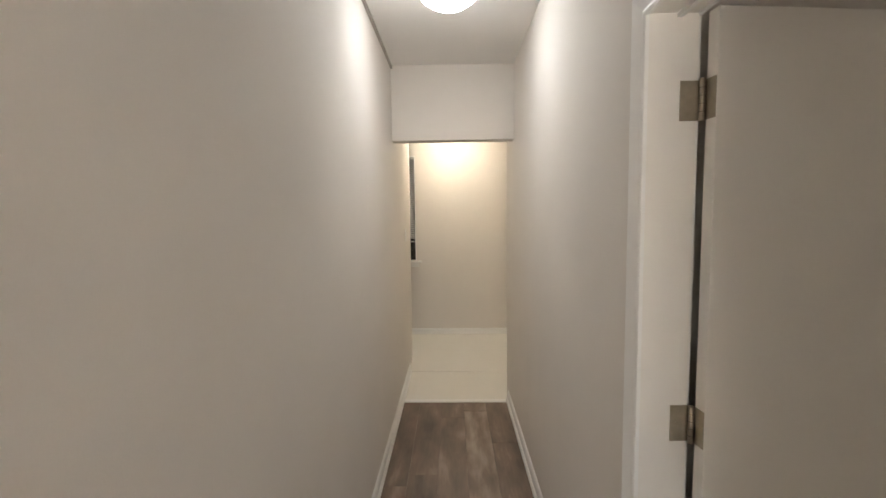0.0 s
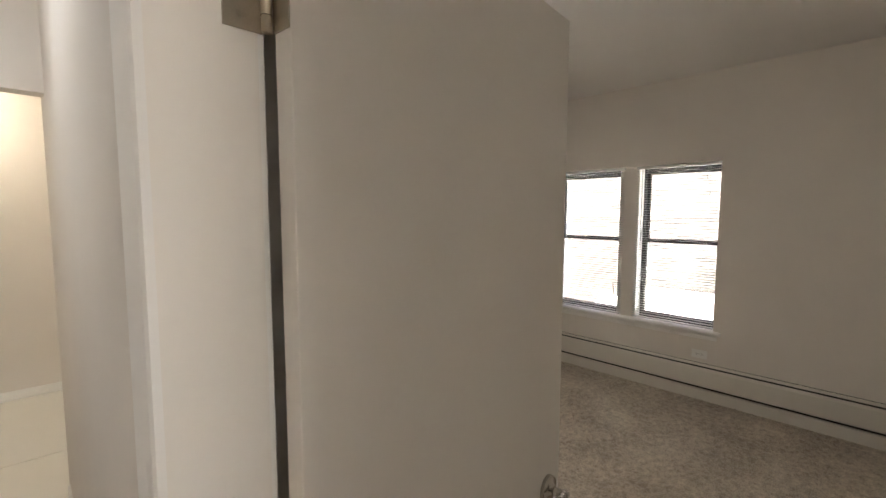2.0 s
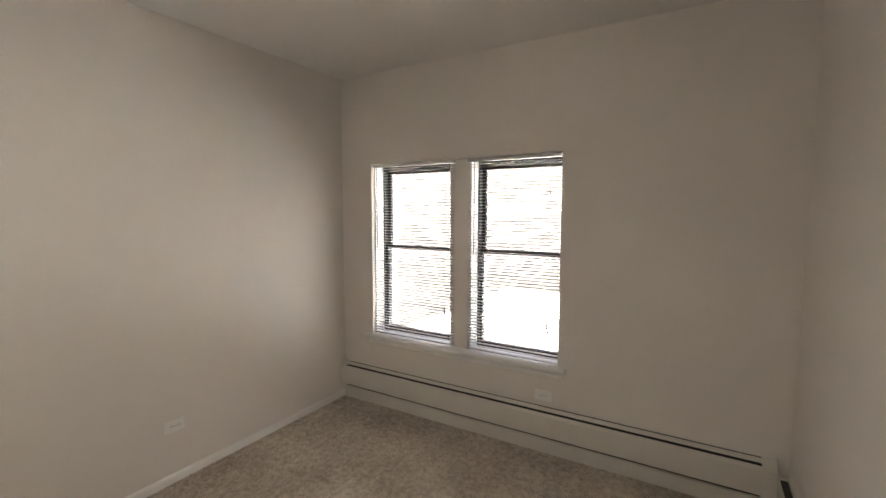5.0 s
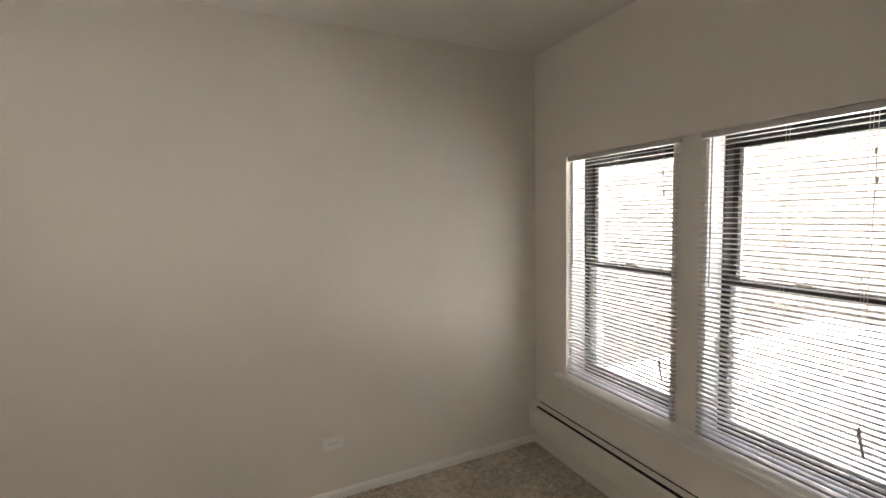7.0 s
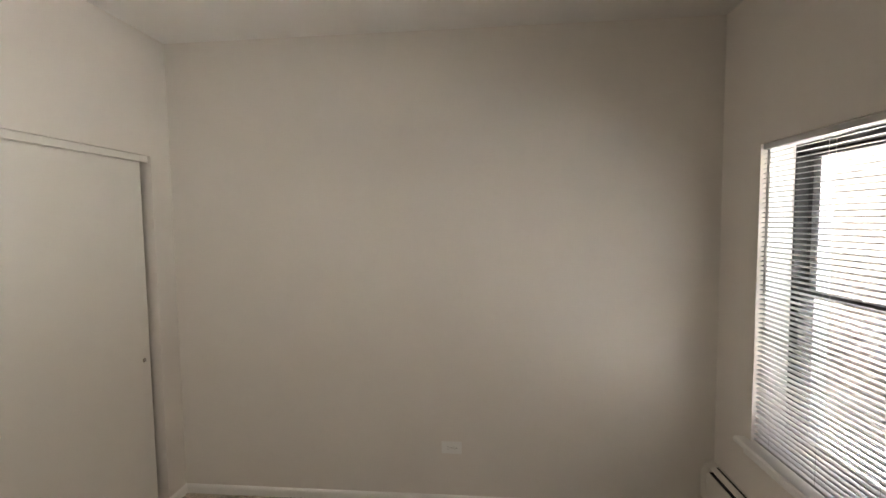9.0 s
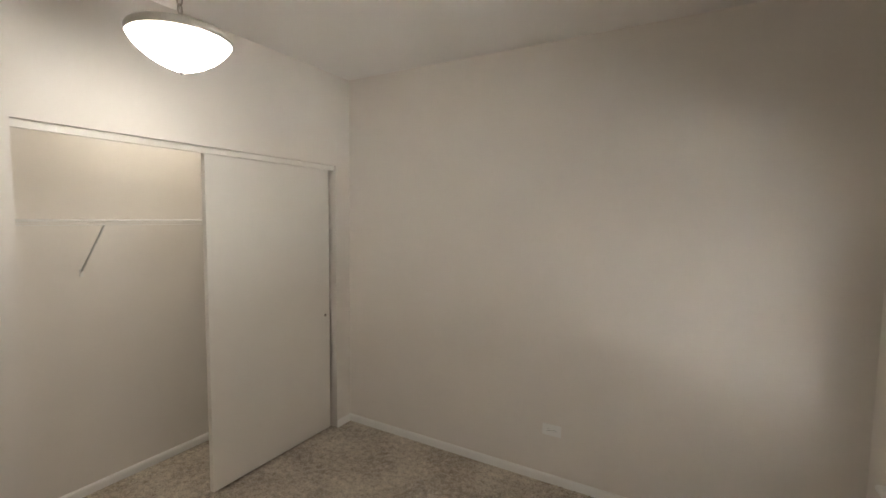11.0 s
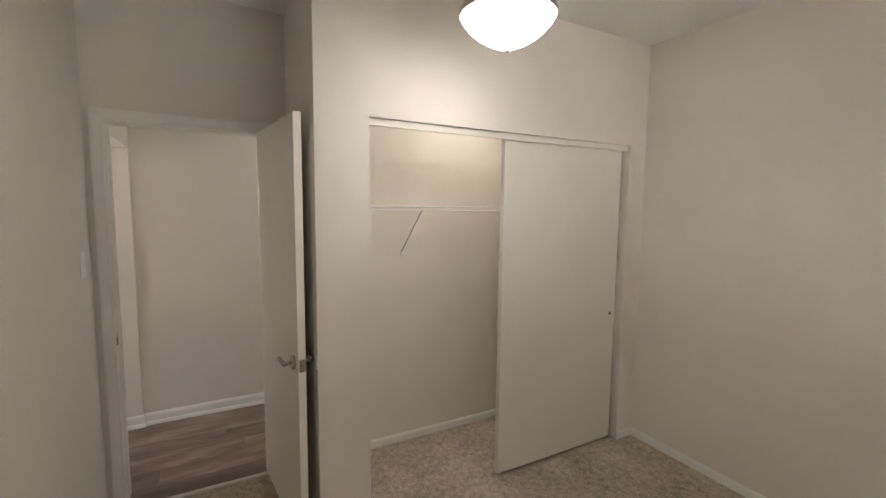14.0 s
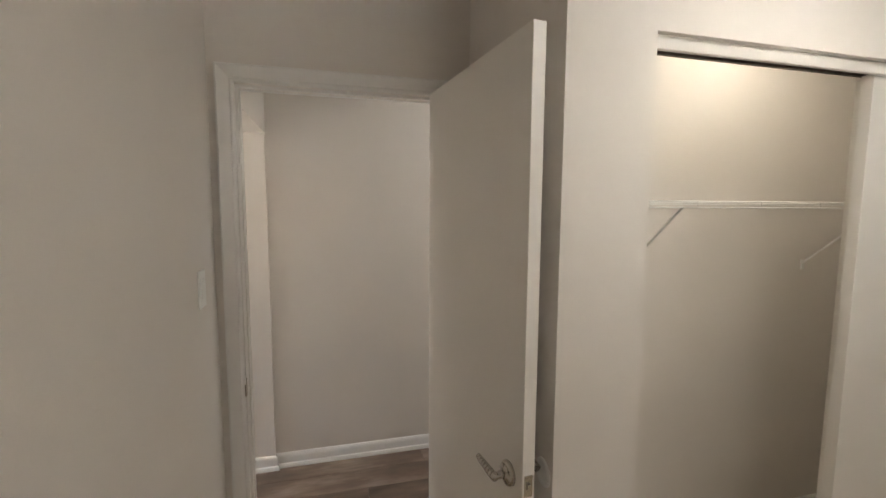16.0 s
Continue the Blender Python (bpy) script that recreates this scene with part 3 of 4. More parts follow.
part("apron", sweep(bmesh.new(), [(0.0, 0.0), (0.012, 0.004), (0.016, 0.016), (0.016, 0.034), (0.026, 0.045), (0.026, 0.052), (0.0, 0.052)], (XE, WY0 - 0.03, WZ0 - 0.079), (XE, WY1 + 0.03, WZ0 - 0.079), (-1, 0, 0)), TRIM, sill)
setting("window_post", boxes((XE + 0.034, XE + 0.30, WYM0, WYM1 + 0.026, WZ0, WZ1)), WALL, "greige painted post between the two windows", "window post")


def sash_window(name, x, y0, y1, z0, z1, label):
    """Double-hung window in a deep reveal: white lining, dark metal sashes, glass, latch. It is built along y, facing -x."""
    w = thing(name, label, "window", kind="structure")
    zm = z0 + (z1 - z0) * 0.515
    xs = x + 0.155
    part("window_frame", boxes((x + 0.036, x + 0.30, y0 - 0.001, y0 + 0.012, z0, z1), (x + 0.036, x + 0.30, y1 - 0.012, y1 + 0.001, z0, z1), (x + 0.036, x + 0.30, y0 + 0.012, y1 - 0.012, z1 - 0.012, z1 + 0.001)), TRIM, w)
    part("track", boxes((xs - 0.012, xs + 0.085, y0 + 0.012, y0 + 0.022, z0, z1 - 0.012), (xs - 0.012, xs + 0.085, y1 - 0.022, y1 - 0.012, z0, z1 - 0.012), (xs - 0.012, xs + 0.085, y0 + 0.022, y1 - 0.022, z1 - 0.045, z1 - 0.012), (xs - 0.012, xs + 0.085, y0 + 0.022, y1 - 0.022, z0, z0 + 0.022)), SASH, w, "dark bronze window track")
    a, b = y0 + 0.022, y1 - 0.022
    for nm, xa, za, zb in (("upper_sash", xs + 0.042, zm - 0.018, z1 - 0.045), ("lower_sash", xs + 0.002, z0 + 0.022, zm + 0.018)):
        f = 0.024
        s = part(nm, boxes((xa, xa + 0.032, a, a + f, za, zb), (xa, xa + 0.032, b - f, b, za, zb), (xa, xa + 0.032, a + f, b - f, za, za + f), (xa, xa + 0.032, a + f, b - f, zb - f, zb)), SASH, w, "dark bronze sash")
        g = part("pane", boxes((xa + 0.013, xa + 0.018, a + f, b - f, za + f, zb - f)), GLASS, s)
        g.visible_shadow = False
    part("sash_lock", boxes((xs - 0.004, xs + 0.03, (y0 + y1) / 2 - 0.03, (y0 + y1) / 2 + 0.03, zm + 0.019, zm + 0.030), bevel=0.002), NICKEL, w, "small metal sash lock")
    return w


sash_window("window_1", XE, WYM1 + 0.026, WY1, WZ0, WZ1, "double-hung window with dark bronze sashes in a white reveal")
sash_window("window_2", XE, WY0, WYM0, WZ0, WZ1, "double-hung window with dark bronze sashes in a white reveal")


def slat_mesh(length, width=0.025, crown=0.0022, tilt=6):
    """A thin crowned strip along y."""
    bm = bmesh.new()
    t, n = 0.0005, 4
    top, bot = [], []
    c, s = math.cos(radians(tilt)), math.sin(radians(tilt))
    for k in range(n + 1):
        u = (k / n - 0.5) * width
        h = crown * (1 - (2 * k / n - 1) ** 2)
        px, pz = u * c - h * s, u * s + h * c
        top.append([bm.verts.new((px, y, pz + t)) for y in (-length / 2, length / 2)])
        bot.append([bm.verts.new((px, y, pz - t)) for y in (-length / 2, length / 2)])
    for k in range(n):
        bm.faces.new((top[k][0], top[k + 1][0], top[k + 1][1], top[k][1]))
        bm.faces.new((bot[k][1], bot[k + 1][1], bot[k + 1][0], bot[k][0]))
    for k in (0, n):
        bm.faces.new((top[k][0], top[k][1], bot[k][1], bot[k][0]))
    bmesh.ops.recalc_face_normals(bm, faces=bm.faces)
    return mesh_of("slat", bm, SLAT, True)


PITCH = 0.0222


def blind(y0, y1, z0, z1, label, wand_at, x=XE + 0.018, tilt=6):
    """Mini blind: head rail, crowned slats on ladder cords, bottom rail, tilt wand."""
    b = thing("window_blind", label, "blind", group="mini blinds in the windows")
    length, cy = y1 - y0 - 0.012, (y0 + y1) / 2
    part("headrail", boxes((x - 0.014, x + 0.014, cy - length / 2, cy + length / 2, z1 - 0.026, z1 - 0.001), bevel=0.0015), SLAT, b)
    part("bottom_rail", boxes((x - 0.013, x + 0.013, cy - length / 2, cy + length / 2, z0, z0 + 0.012), bevel=0.003), SLAT, b)
    me = slat_mesh(length, tilt=tilt)
    rnd = random.Random(int(y0 * 1000))
    z = z1 - 0.045
    while z > z0 + 0.020:
        s = new("slat", me)
        s.parent = b
        s.location = (x, cy + rnd.uniform(-0.001, 0.001), z)
        s.rotation_euler = (rnd.uniform(-0.0012, 0.0012), rnd.uniform(-0.03, 0.03), 0)
        z -= PITCH
    for y in (cy - length * 0.36, cy, cy + length * 0.36):
        bm = bmesh.new()
        for dx in (-0.0125, 0.0125):
            tube(bm, (x + dx, y, z0 + 0.01), (x + dx, y, z1 - 0.02), 0.0007, 5)
        part("ladder_cord", bm, CORD, b)
    yw = wand_at
    part("tilt_wand", tube(bmesh.new(), (x - 0.021, yw, z1 - 0.03), (x - 0.021, yw, z1 - 0.68), 0.0035, 6), WAND, b, "slim clear tilt wand")
    yc = y0 + 0.075
    part("lift_cord", tube(bmesh.new(), (x - 0.019, yc, z1 - 0.02), (x - 0.019, yc + 0.006, z0 + 0.30), 0.0011, 6), CORD, b)
    for dz, dy in ((0.150, 0.004), (0.245, -0.004)):
        part("cord_stop", tube(bmesh.new(), (x - 0.020, yc + dy, z1 - dz), (x - 0.020, yc + dy, z1 - dz - 0.022), 0.0042, 8, 0.003), WAND, b, "small dark cord stop")
    part("cord_tassel", tube(bmesh.new(), (x - 0.020, yc + 0.006, z0 + 0.30), (x - 0.020, yc + 0.006, z0 + 0.270), 0.004, 8, 0.0075), WAND, b, "dark end of the cord tassel")
    part("cord_pull", tube(bmesh.new(), (x - 0.020, yc + 0.006, z0 + 0.270), (x - 0.022, yc - 0.010, z0 + 0.195), 0.0065, 8, 0.005), CORD, b, "pale cord pull")
    return b


blind(WYM1 - 0.014, WY1 - 0.004, WZ0 + 0.012, WZ1 - 0.002, "white aluminium mini blind lowered with open slats", WY1 - 0.06)
blind(WY0 + 0.004, WYM0 + 0.014, WZ0 + 0.012, WZ1 - 0.002, "white aluminium mini blind lowered with open slats", WYM0 - 0.05)

# stairwell window, partly behind the hall wall, with its blind short of the sill
w3 = thing("window_3", "narrow dark stairwell window with a white frame", "window", kind="structure")
part("window_frame", boxes((HW0, HW0 + 0.012, YFAR + 0.002, YFAR + 0.19, HZ0, HZ1), (HW1 - 0.012, HW1, YFAR + 0.002, YFAR + 0.19, HZ0, HZ1), (HW0 + 0.012, HW1 - 0.012, YFAR + 0.002, YFAR + 0.19, HZ1 - 0.012, HZ1)), TRIM, w3)
s3 = part("sash", boxes((HW0 + 0.012, HW0 + 0.05, YFAR + 0.10, YFAR + 0.13, HZ0, HZ1 - 0.012), (HW1 - 0.05, HW1 - 0.012, YFAR + 0.10, YFAR + 0.13, HZ0, HZ1 - 0.012), (HW0 + 0.05, HW1 - 0.05, YFAR + 0.10, YFAR + 0.13, HZ0, HZ0 + 0.04), (HW0 + 0.05, HW1 - 0.05, YFAR + 0.10, YFAR + 0.13, HZ1 - 0.05, HZ1 - 0.012)), SASH, w3, "dark sash")
part("pane", boxes((HW0 + 0.05, HW1 - 0.05, YFAR + 0.112, YFAR + 0.118, HZ0 + 0.04, HZ1 - 0.05)), GLASS, s3)
sill3 = setting("window_sill_stair", sweep(bmesh.new(), [(-0.10, 0.0), (0.035, 0.0), (0.042, 0.006), (0.042, 0.020), (0.035, 0.026), (-0.10, 0.026)], (HW0 - 0.05, YFAR, HZ0 - 0.026), (HW1 + 0.06, YFAR, HZ0 - 0.026), (0, -1, 0)), TRIM, "white stairwell window stool", "window sill")
part("apron", boxes((HW0 - 0.02, HW1 + 0.03, YFAR - 0.014, YFAR - 0.0005, HZ0 - 0.075, HZ0 - 0.026), bevel=0.003), TRIM, sill3)
blind3 = thing("window_blind", "white mini blind drawn up short of the stairwell sill", "blind", group="mini blinds in the windows")
part("headrail", boxes((HW0 + 0.014, HW1 - 0.014, YFAR + 0.02, YFAR + 0.048, HZ1 - 0.038, HZ1 - 0.013), bevel=0.0015), SLAT, blind3)
_me3 = slat_mesh(HW1 - HW0 - 0.03, tilt=20)
# lighter slat colour here stands in for stronger lamplight on this blind
_me3.materials[0] = PLASTIC
_z = HZ1 - 0.055
while _z > HZ0 + 0.24:
    _s = new("slat", _me3)
    _s.parent = blind3
    _s.location = ((HW0 + HW1) / 2, YFAR + 0.034, _z)
    _s.rotation_euler = (0, 0, radians(90))
    _z -= PITCH
part("bottom_rail", boxes((HW0 + 0.015, HW1 - 0.015, YFAR + 0.021, YFAR + 0.047, HZ0 + 0.214, HZ0 + 0.226), bevel=0.003), SLAT, blind3)
# made-up black enclosure that keeps daylight out of the stairwell window
setting("backdrop_window_black", boxes((-0.6, 1.0, YFAR + 0.9, YFAR + 1.0, -0.5, 2.9), (-0.75, -0.6, YFAR + 0.2, YFAR + 1.0, -0.5, 2.9), (1.0, 1.15, YFAR + 0.2, YFAR + 1.0, -0.5, 2.9), (-0.6, 1.0, YFAR + 0.2, YFAR + 0.9, 2.8, 2.9)), DARK, "black box added outside the stairwell window to keep it dark", "light shaft")

# ---- baseboard heater ----
heater = thing("baseboard_heater", "cream enamelled hydronic baseboard heater along the window wall", "heater")
HX = XE - 0.004
HY0, HY1 = 1.235, YN - 0.016


def heater_run():
    """Back plate with a curled top, sloping front panel, black fillers for the shade in its gaps, low base board."""
    y0, y1 = HY0, HY1
    part("back_plate", boxes((HX - 0.003, HX + 0.003, y0, y1, 0.10, 0.3185)), HEATER, heater)
    part("hood", sweep(bmesh.new(), [(0.014, 0.309), (0.017, 0.316), (0.036, 0.310), (0.043, 0.300), (0.040, 0.299), (0.033, 0.306)], (HX, y0, 0), (HX, y1, 0), (-1, 0, 0)), HEATER, heater)
    part("front_panel", sweep(bmesh.new(), [(0.052, 0.138), (0.060, 0.130), (0.068, 0.138), (0.067, 0.272), (0.058, 0.292), (0.054, 0.290), (0.063, 0.270), (0.064, 0.142)], (HX, y0, 0), (HX, y1, 0), (-1, 0, 0)), HEATER, heater)
    # black filler boxes paint the slots' shade as dark lines
    part("slot_shade_filler", boxes((HX - 0.050, HX - 0.004, y0 + 0.02, y1 - 0.02, 0.147, 0.288), (HX - 0.0135, HX - 0.004, y0 + 0.02, y1 - 0.02, 0.288, 0.3155)), DARK, heater, "black filler standing in for the shade inside the slots")
    # black strip put where shade gathers behind the panel's lower edge
    part("under_panel_shade", boxes((HX - 0.016, HX - 0.0035, y0 + 0.02, y1 - 0.02, 0.100, 0.1465)), DARK, heater, "black strip standing in for the shade below the front panel")
    part("base_board", sweep(bmesh.new(), [(0.0, 0.0), (0.022, 0.0), (0.022, 0.088), (0.018, 0.096), (0.0, 0.098)], (HX, y0 - 0.06, 0), (HX, y1, 0), (-1, 0, 0)), HEATER, heater)
    for ya, yb in ((y0 - 0.008, y0 + 0.055), (y1 - 0.045, y1 + 0.004)):
        part("end_cap", sweep(bmesh.new(), [(0.0, 0.122), (0.066, 0.122), (0.070, 0.138), (0.069, 0.276), (0.058, 0.298), (0.040, 0.316), (0.010, 0.324), (0.0, 0.324)], (HX, ya, 0), (HX, yb, 0), (-1, 0, 0)), HEATER, heater)
    for k in range(1, 3):
        y = y0 + (y1 - y0) * k / 3
        part("seam_clip", boxes((HX - 0.0688, HX - 0.0665, y - 0.010, y + 0.010, 0.144, 0.268), bevel=0.001), HEATER, heater)


heater_run()
corner_heater = thing("heater_corner_piece", "short cream enamelled heater end piece in the corner", "heater")
_ys = YS1 + 0.001
part("cover", sweep(bmesh.new(), [(0.0, 0.08), (0.052, 0.08), (0.058, 0.10), (0.056, 0.25), (0.048, 0.262), (0.0, 0.262)], (4.97, _ys - 0.004, 0), (XE - 0.075, _ys - 0.002, 0), (0, 1, 0)), HEATER, corner_heater)
# solid black strip paints the darkness of an open slot
part("slot_shade_strip", boxes((5.02, 5.25, _ys + 0.020, _ys + 0.050, 0.255, 0.266)), DARK, corner_heater, "black strip standing in for the dark open slot on top")
part("top_lip", sweep(bmesh.new(), [(0.0, 0.262), (0.014, 0.262), (0.014, 0.285), (0.0, 0.315)], (4.97, _ys - 0.004, 0), (XE - 0.075, _ys - 0.002, 0), (0, 1, 0)), HEATER, corner_heater)
part("pipe_stub", tube(bmesh.new(), (4.93, _ys + 0.03, -0.005), (4.93, _ys + 0.03, 0.09), 0.011, 12), PAN, corner_heater, "copper pipe stub")


# ---- outlets and switches ----
def outlet(label, m):
    """Duplex outlet laid on its side: plate, two receptacles with slots, a screw. Built in the x-z plane, facing -y."""
    o = thing("wall_outlet", label, "outlet", group="wall outlets")
    part("cover_plate", boxes((-0.0585, 0.0585, -0.006, 0.0, -0.036, 0.036), bevel=0.002), PLASTIC, o)
    for cx in (-0.0195, 0.0195):
        r = part("receptacle", boxes((cx - 0.0145, cx + 0.0145, -0.0078, -0.005, -0.0165, 0.0165), bevel=0.0012), PLASTIC, o)
        part("slots", boxes((cx - 0.006, cx + 0.002, -0.0082, -0.0076, 0.0055, 0.0072), (cx - 0.006, cx + 0.003, -0.0082, -0.0076, -0.0072, -0.0055), (cx + 0.007, cx + 0.011, -0.0082, -0.0076, -0.0022, 0.0022)), DARK, r, "dark slots")
    part("screw", tube(bmesh.new(), (0, -0.0058, 0), (0, -0.0072, 0), 0.003, 10), NICKEL, o)
    o.matrix_basis = m
    return o


outlet("white duplex outlet set sideways above the baseboard", pose(3.901, YN, 0.345))
outlet("white duplex outlet set sideways above the heater", pose(XE, 2.487, 0.386, 0, 0, -90))


def switch(label, m):
    o = thing("light_switch", label, "switch", group="light switches")
    part("cover_plate", boxes((-0.036, 0.036, -0.006, 0.0, -0.0585, 0.0585), bevel=0.002), PLASTIC, o)
    part("rocker", boxes((-0.0165, 0.0165, -0.0095, -0.005, -0.033, 0.033), bevel=0.0015), PLASTIC, o)
    o.matrix_basis = m
    return o


switch("white rocker switch beside the bedroom door", pose(1.712, YS0 + 0.0037, 1.345, 0, 0, 180.88))
switch("white rocker switch on the hallway wall", pose(XL, 4.925, 1.385, 0, 0, 90))

bumper = thing("wall_bumper", "round white plastic wall bumper behind the door handle", "wall bumper")
part("disc", lathe(bmesh.new(), [(0, 0), (0.038, 0), (0.038, 0.003), (0.034, 0.006), (0.024, 0.0065), (0.020, 0.0045), (0, 0.004)], Matrix.Translation((2.196, YC - 0.0005, 0.893)) @ Matrix.Rotation(radians(90), 4, 'X'), 32), PLASTIC, bumper, "", True)

# ---- closet fittings ----
track = setting("trim_closet_track", sweep(bmesh.new(), [(0.0, 0.0), (0.010, 0.0), (0.012, 0.003), (0.012, 0.036), (0.0, 0.036)], (XC - 0.030, CO0 + 0.001, ZCO - 0.0365), (XC - 0.030, CO1 - 0.001, ZCO - 0.0365), (1, 0, 0)), PANEL, "white closet door track fascia", "closet track")
part("rail", boxes((XC - 0.053, XC - 0.0305, CO0 + 0.001, CO1 - 0.001, ZCO - 0.024, ZCO - 0.0005), (XC - 0.097, XC - 0.085, CO0 + 0.001, CO1 - 0.001, ZCO - 0.022, ZCO - 0.0005)), RAIL, track, "dull brown metal sliding rail")


def closet_door(x0, y0, y1, label, pull=False):
    d = thing("closet_door", label, "closet door", group="sliding closet doors")
    part("panel", boxes((x0, x0 + 0.034, y0, y1, 0.016, 2.016), bevel=0.0015), PANEL, d)
    if pull:
        part("finger_pull", lathe(bmesh.new(), [(0, 0.0005), (0.008, 0.0005), (0.010, 0.0025), (0.012, 0.0015), (0.012, 0.0)], Matrix.Translation((x0 + 0.0342, y1 - 0.045, 0.912)) @ Matrix.Rotation(radians(90), 4, 'Y'), 20), NICKEL, d, "small round metal finger pull", True)
    return d


closet_door(XC - 0.068, 3.118, 4.080, "flat off-white sliding closet door slid open", True)
closet_door(XC - 0.112, 3.165, 4.112, "flat off-white sliding closet door behind the other")

shelf = thing("wire_shelf", "white coated wire closet shelf on diagonal brackets", "shelf")
SX0, SX1, SZ = XCB + 0.004, 1.872, 1.628
for _zz, _xx, _r in ((SZ, SX1, 0.0028), (SZ - 0.022, SX1 + 0.002, 0.0028), (SZ - 0.011, SX1 + 0.001, 0.0018), (SZ, SX0 + 0.01, 0.003), (SZ - 0.004, (SX0 + SX1) / 2, 0.003)):
    part("long_wire", tube(bmesh.new(), (_xx, YC + 0.102, _zz), (_xx, YN - 0.002, _zz), _r, 8), WIRE, shelf)
_bm = bmesh.new()
_y = YC + 0.115
while _y < YN - 0.01:
    tube(_bm, (SX0, _y, SZ + 0.003), (SX1, _y, SZ + 0.003), 0.0014, 5)
    _y += 0.0254
_y = YC + 0.165
while _y < YN - 0.01:
    tube(_bm, (SX1 + 0.001, _y, SZ), (SX1 + 0.002, _y, SZ - 0.022), 0.0014, 5)
    _y += 0.3048
_d = part("cross_wires", _bm, WIRE, shelf)
_d["kind"] = "stuff"
for _y in (2.765, 3.800):
    _b = part("bracket", tube(bmesh.new(), (SX1 - 0.002, _y, SZ - 0.020), (XCB + 0.006, _y, 1.335), 0.0055, 8), WIRE, shelf)
    part("bracket_foot", boxes((XCB, XCB + 0.008, _y - 0.010, _y + 0.010, 1.300, 1.348), bevel=0.002), WIRE, _b)


# ---- lamps ----
def pendant(cx, cy, z_bottom, z_ceiling, r, glow, label):
    """Bowl pendant: opal glass bowl with a finial under a metal pan, on a chain from a canopy."""
    p = thing("pendant_lamp", label, "lamp", at=(cx, cy, z_bottom))
    part("bowl", lathe(bmesh.new(), [(0, 0.004), (0.018, 0.008), (0.05, 0.021), (0.085, 0.037), (0.12, 0.059), (0.147, 0.083), (r - 0.013, 0.108), (r - 0.004, 0.124), (r - 0.004, 0.130), (r - 0.02, 0.133), (0, 0.134)], steps=48), glow, p, "glowing opal glass bowl", True)
    part("rim", lathe(bmesh.new(), [(r - 0.003, 0.124), (r + 0.001, 0.128), (r + 0.001, 0.146), (r - 0.006, 0.156), (r - 0.05, 0.166), (0.05, 0.172), (0.03, 0.184), (0.012, 0.196), (0, 0.196)], steps=48), RIM, p, "pale brushed metal pan and rim", True)
    part("finial", lathe(bmesh.new(), [(0, -0.006), (0.006, -0.003), (0.008, 0.003), (0.010, 0.010), (0.012, 0.013), (0, 0.014)], steps=16), PAN, p, "small metal finial", True)
    top = z_ceiling - z_bottom
    z, k = 0.195, 0
    while z < top - 0.04:
        bm = bmesh.new()
        pts = [Vector((0.011 * math.cos(a), 0, 0.021 * math.sin(a))) for a in [2 * math.pi * i / 12 for i in range(12)]]
        rot = Matrix.Translation((0, 0, z + 0.012)) @ Matrix.Rotation(radians(90 * (k % 2) + 20), 4, 'Z')
        pts = [rot @ q for q in pts]
        for i in range(12):
            tube(bm, pts[i], pts[(i + 1) % 12], 0.0024, 6)
        part("chain_link", bm, PAN, p, "", True)
        z += 0.0345
        k += 1
    cord = bmesh.new()
    prev = Vector((0.004, 0, 0.19))
    for i in range(1, 13):
        f = i / 12
        q = Vector((0.010 * math.sin(f * 14), 0.010 * math.cos(f * 11), 0.19 + (top - 0.21) * f))
        tube(cord, prev, q, 0.0018, 6)
        prev = q
    part("flex", cord, CORD, p)
    part("canopy", lathe(bmesh.new(), [(0.062, top), (0.062, top - 0.006), (0.05, top - 0.018), (0.02, top - 0.030), (0.008, top - 0.040), (0, top - 0.040)], steps=32), PAN, p, "metal ceiling canopy", True)
    return p


def flush_lamp(cx, cy, z_ceiling, r, glow, label):
    p = thing("ceiling_lamp", label, "lamp", at=(cx, cy, z_ceiling))
    part("bowl", lathe(bmesh.new(), [(0, -0.128), (0.04, -0.124), (0.09, -0.106), (0.13, -0.078), (r - 0.008, -0.040), (r - 0.006, -0.028), (0, -0.027)], steps=40), glow, p, "glowing opal glass bowl", True)
    part("rim", lathe(bmesh.new(), [(r - 0.01, -0.034), (r, -0.030), (r, 0.0), (0, 0.0)], steps=40), PAN, p, "metal pan", True)
    part("finial", lathe(bmesh.new(), [(0, -0.144), (0.006, -0.140), (0.009, -0.130), (0, -0.126)], steps=14), PAN, p, "small metal finial", True)
    return p


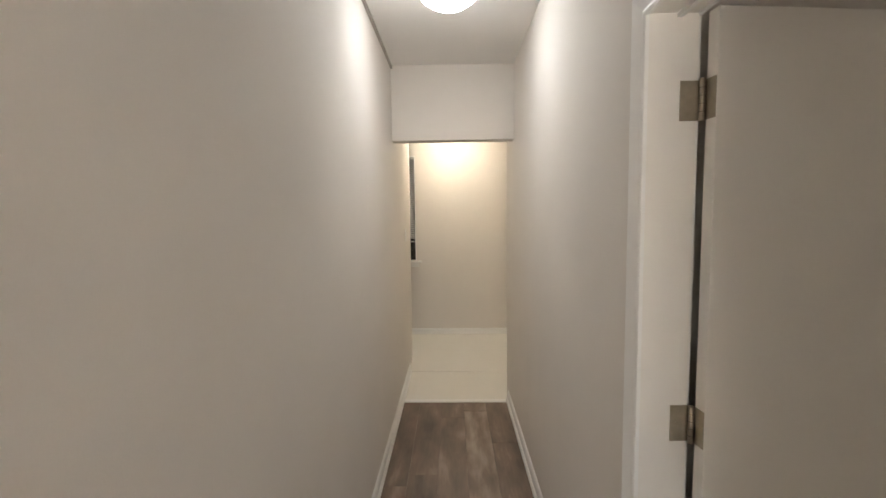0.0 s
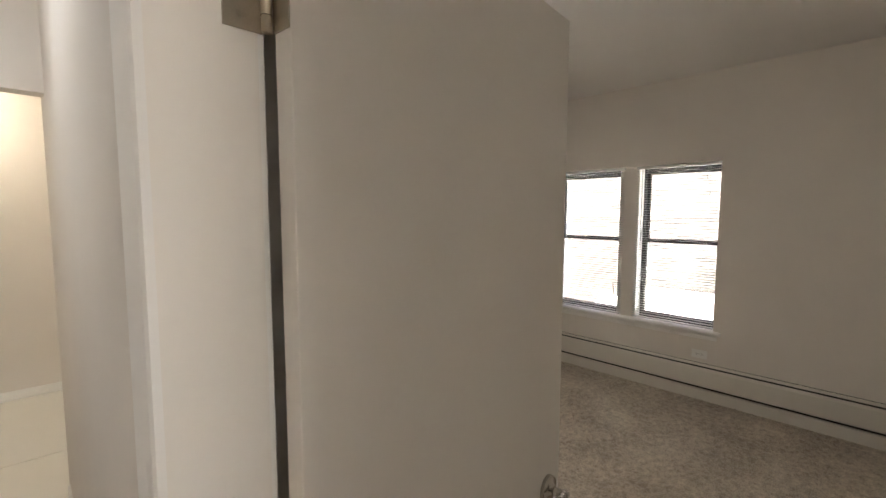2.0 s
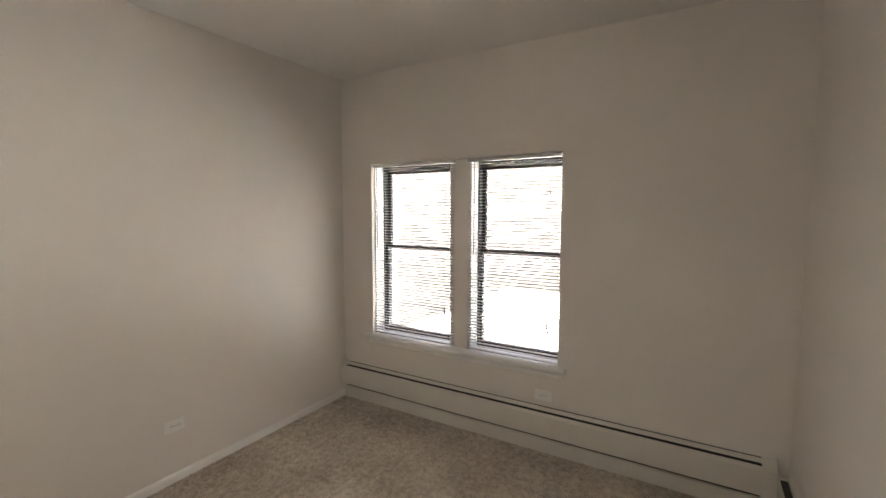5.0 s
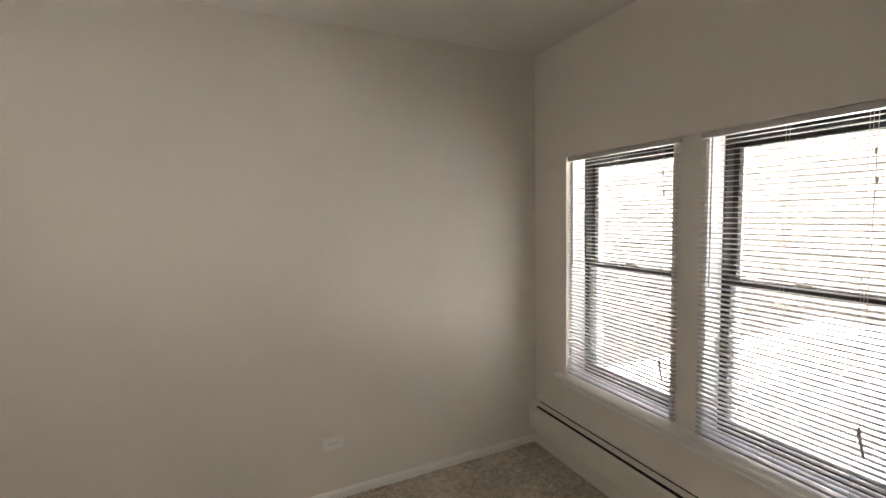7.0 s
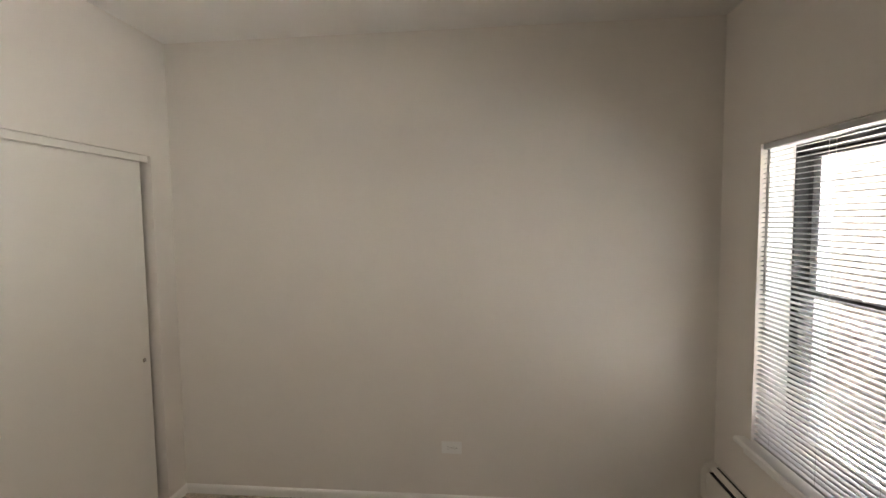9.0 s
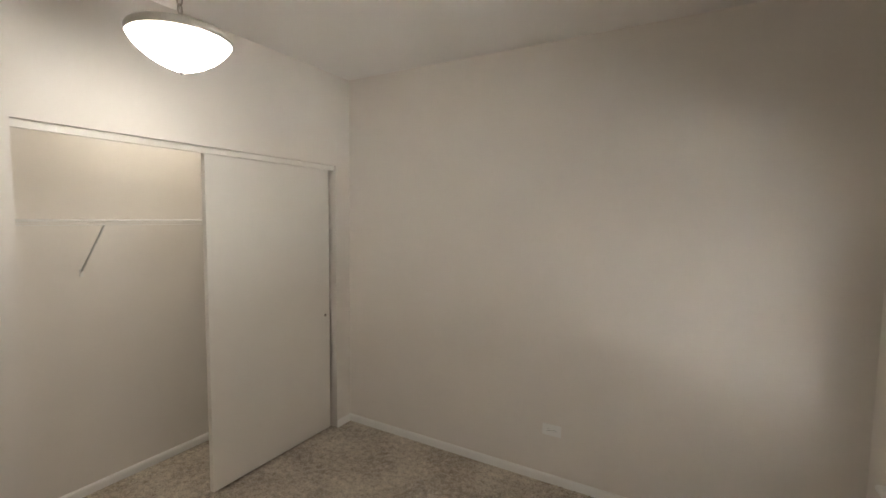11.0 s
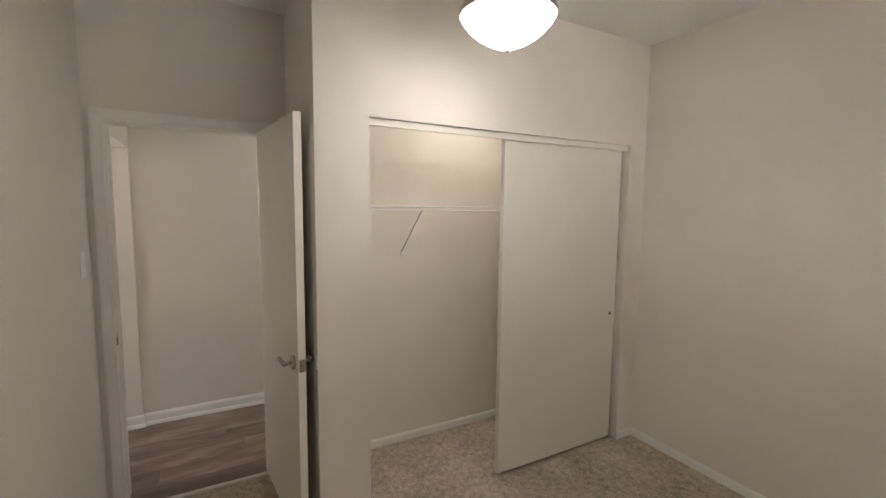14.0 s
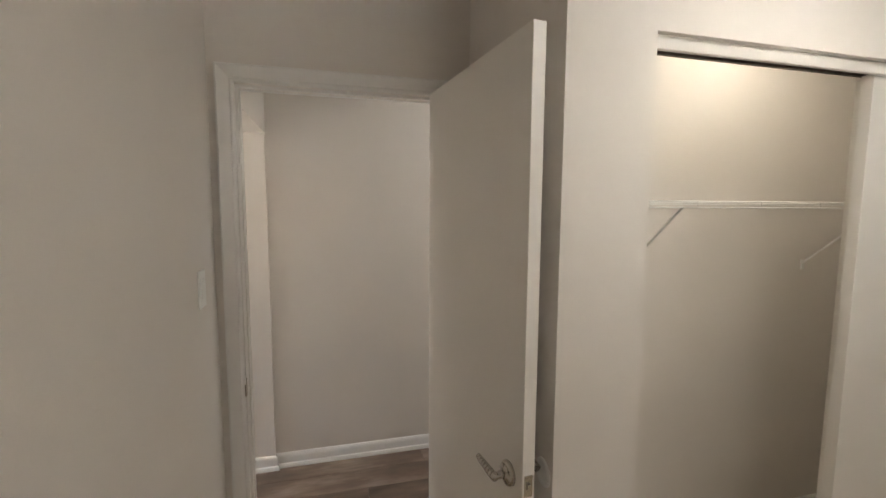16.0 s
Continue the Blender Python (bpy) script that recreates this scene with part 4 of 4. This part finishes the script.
pendant(2.855, 2.640, 2.212, ZR, 0.182, GLOW_ROOM, "bowl pendant lamp of lit opal glass on a chain")
flush_lamp(0.925, 3.00, ZH, 0.165, GLOW_HALL, "lit opal glass ceiling lamp in the hallway")
flush_lamp(1.97, 3.16, 2.60, 0.140, GLOW_CLOSET, "lit opal glass ceiling lamp inside the closet")
flush_lamp(0.93, 5.45, 2.60, 0.150, GLOW_STAIR, "lit opal glass ceiling lamp over the stairs")

# ---- outside ----
setting("ground", boxes((-60, 400, -300, 300, -3.6, -3.5)), GROUNDMAT, "pale concrete yard below", "ground")
# assumed annex: white roof added to bounce sun in and whiten the lower panes
annex = thing("annex_roof_bounce", "assumed low annex whose white flat roof bounces sunlight indoors", "building")
part("wall", boxes((6.6, 12.6, -9.0, 5.6, -3.5, -0.45)), BRICK, annex)
part("roof", boxes((6.5, 12.7, -9.1, 5.7, -0.45, -0.30)), ROOFMAT, annex)
neighbour = thing("neighbour_building", "pale brick building across a narrow yard", "building")
# wall height beyond the windows' view chosen to keep sky off the slats
part("wall", boxes((13.0, 22.0, -22.0, 36.0, -3.5, 8.0)), BRICK, neighbour)
part("roof", boxes((12.9, 22.1, -22.1, 36.1, 8.0, 8.2)), ROOFMAT, neighbour)

# ---- hallway planks ----
PW, PL = 0.180, 1.22


def plank_mesh(length, width):
    return mesh_of("plank", boxes((-width / 2, width / 2, -length / 2, length / 2, -0.006, 0.0), bevel=0.0008), PLANK)


plank_floor = bpy.data.objects["floor_hall_base"]
_x, _row, _cache = XL - 0.02, 0, {}
while _x < XW + 0.010:
    _w = min(PW, XW + 0.011 - _x)
    _y = -1.6 - (0.37 * (_row * 3 % 5)) % PL
    while _y < YNOSE - 0.051:
        _a, _b = max(_y, -1.6), min(_y + PL, YNOSE - 0.0505)
        if _b - _a > 0.02 and _w > 0.01:
            _key = (round(_b - _a, 4), round(_w, 4))
            if _key not in _cache:
                _cache[_key] = plank_mesh(_b - _a - 0.0008, _w - 0.0008)
            _p = new("plank", _cache[_key])
            _p.parent = plank_floor
            _p.location = (_x + _w / 2, (_a + _b) / 2, 0)
        _y += PL
    _x += PW
    _row += 1
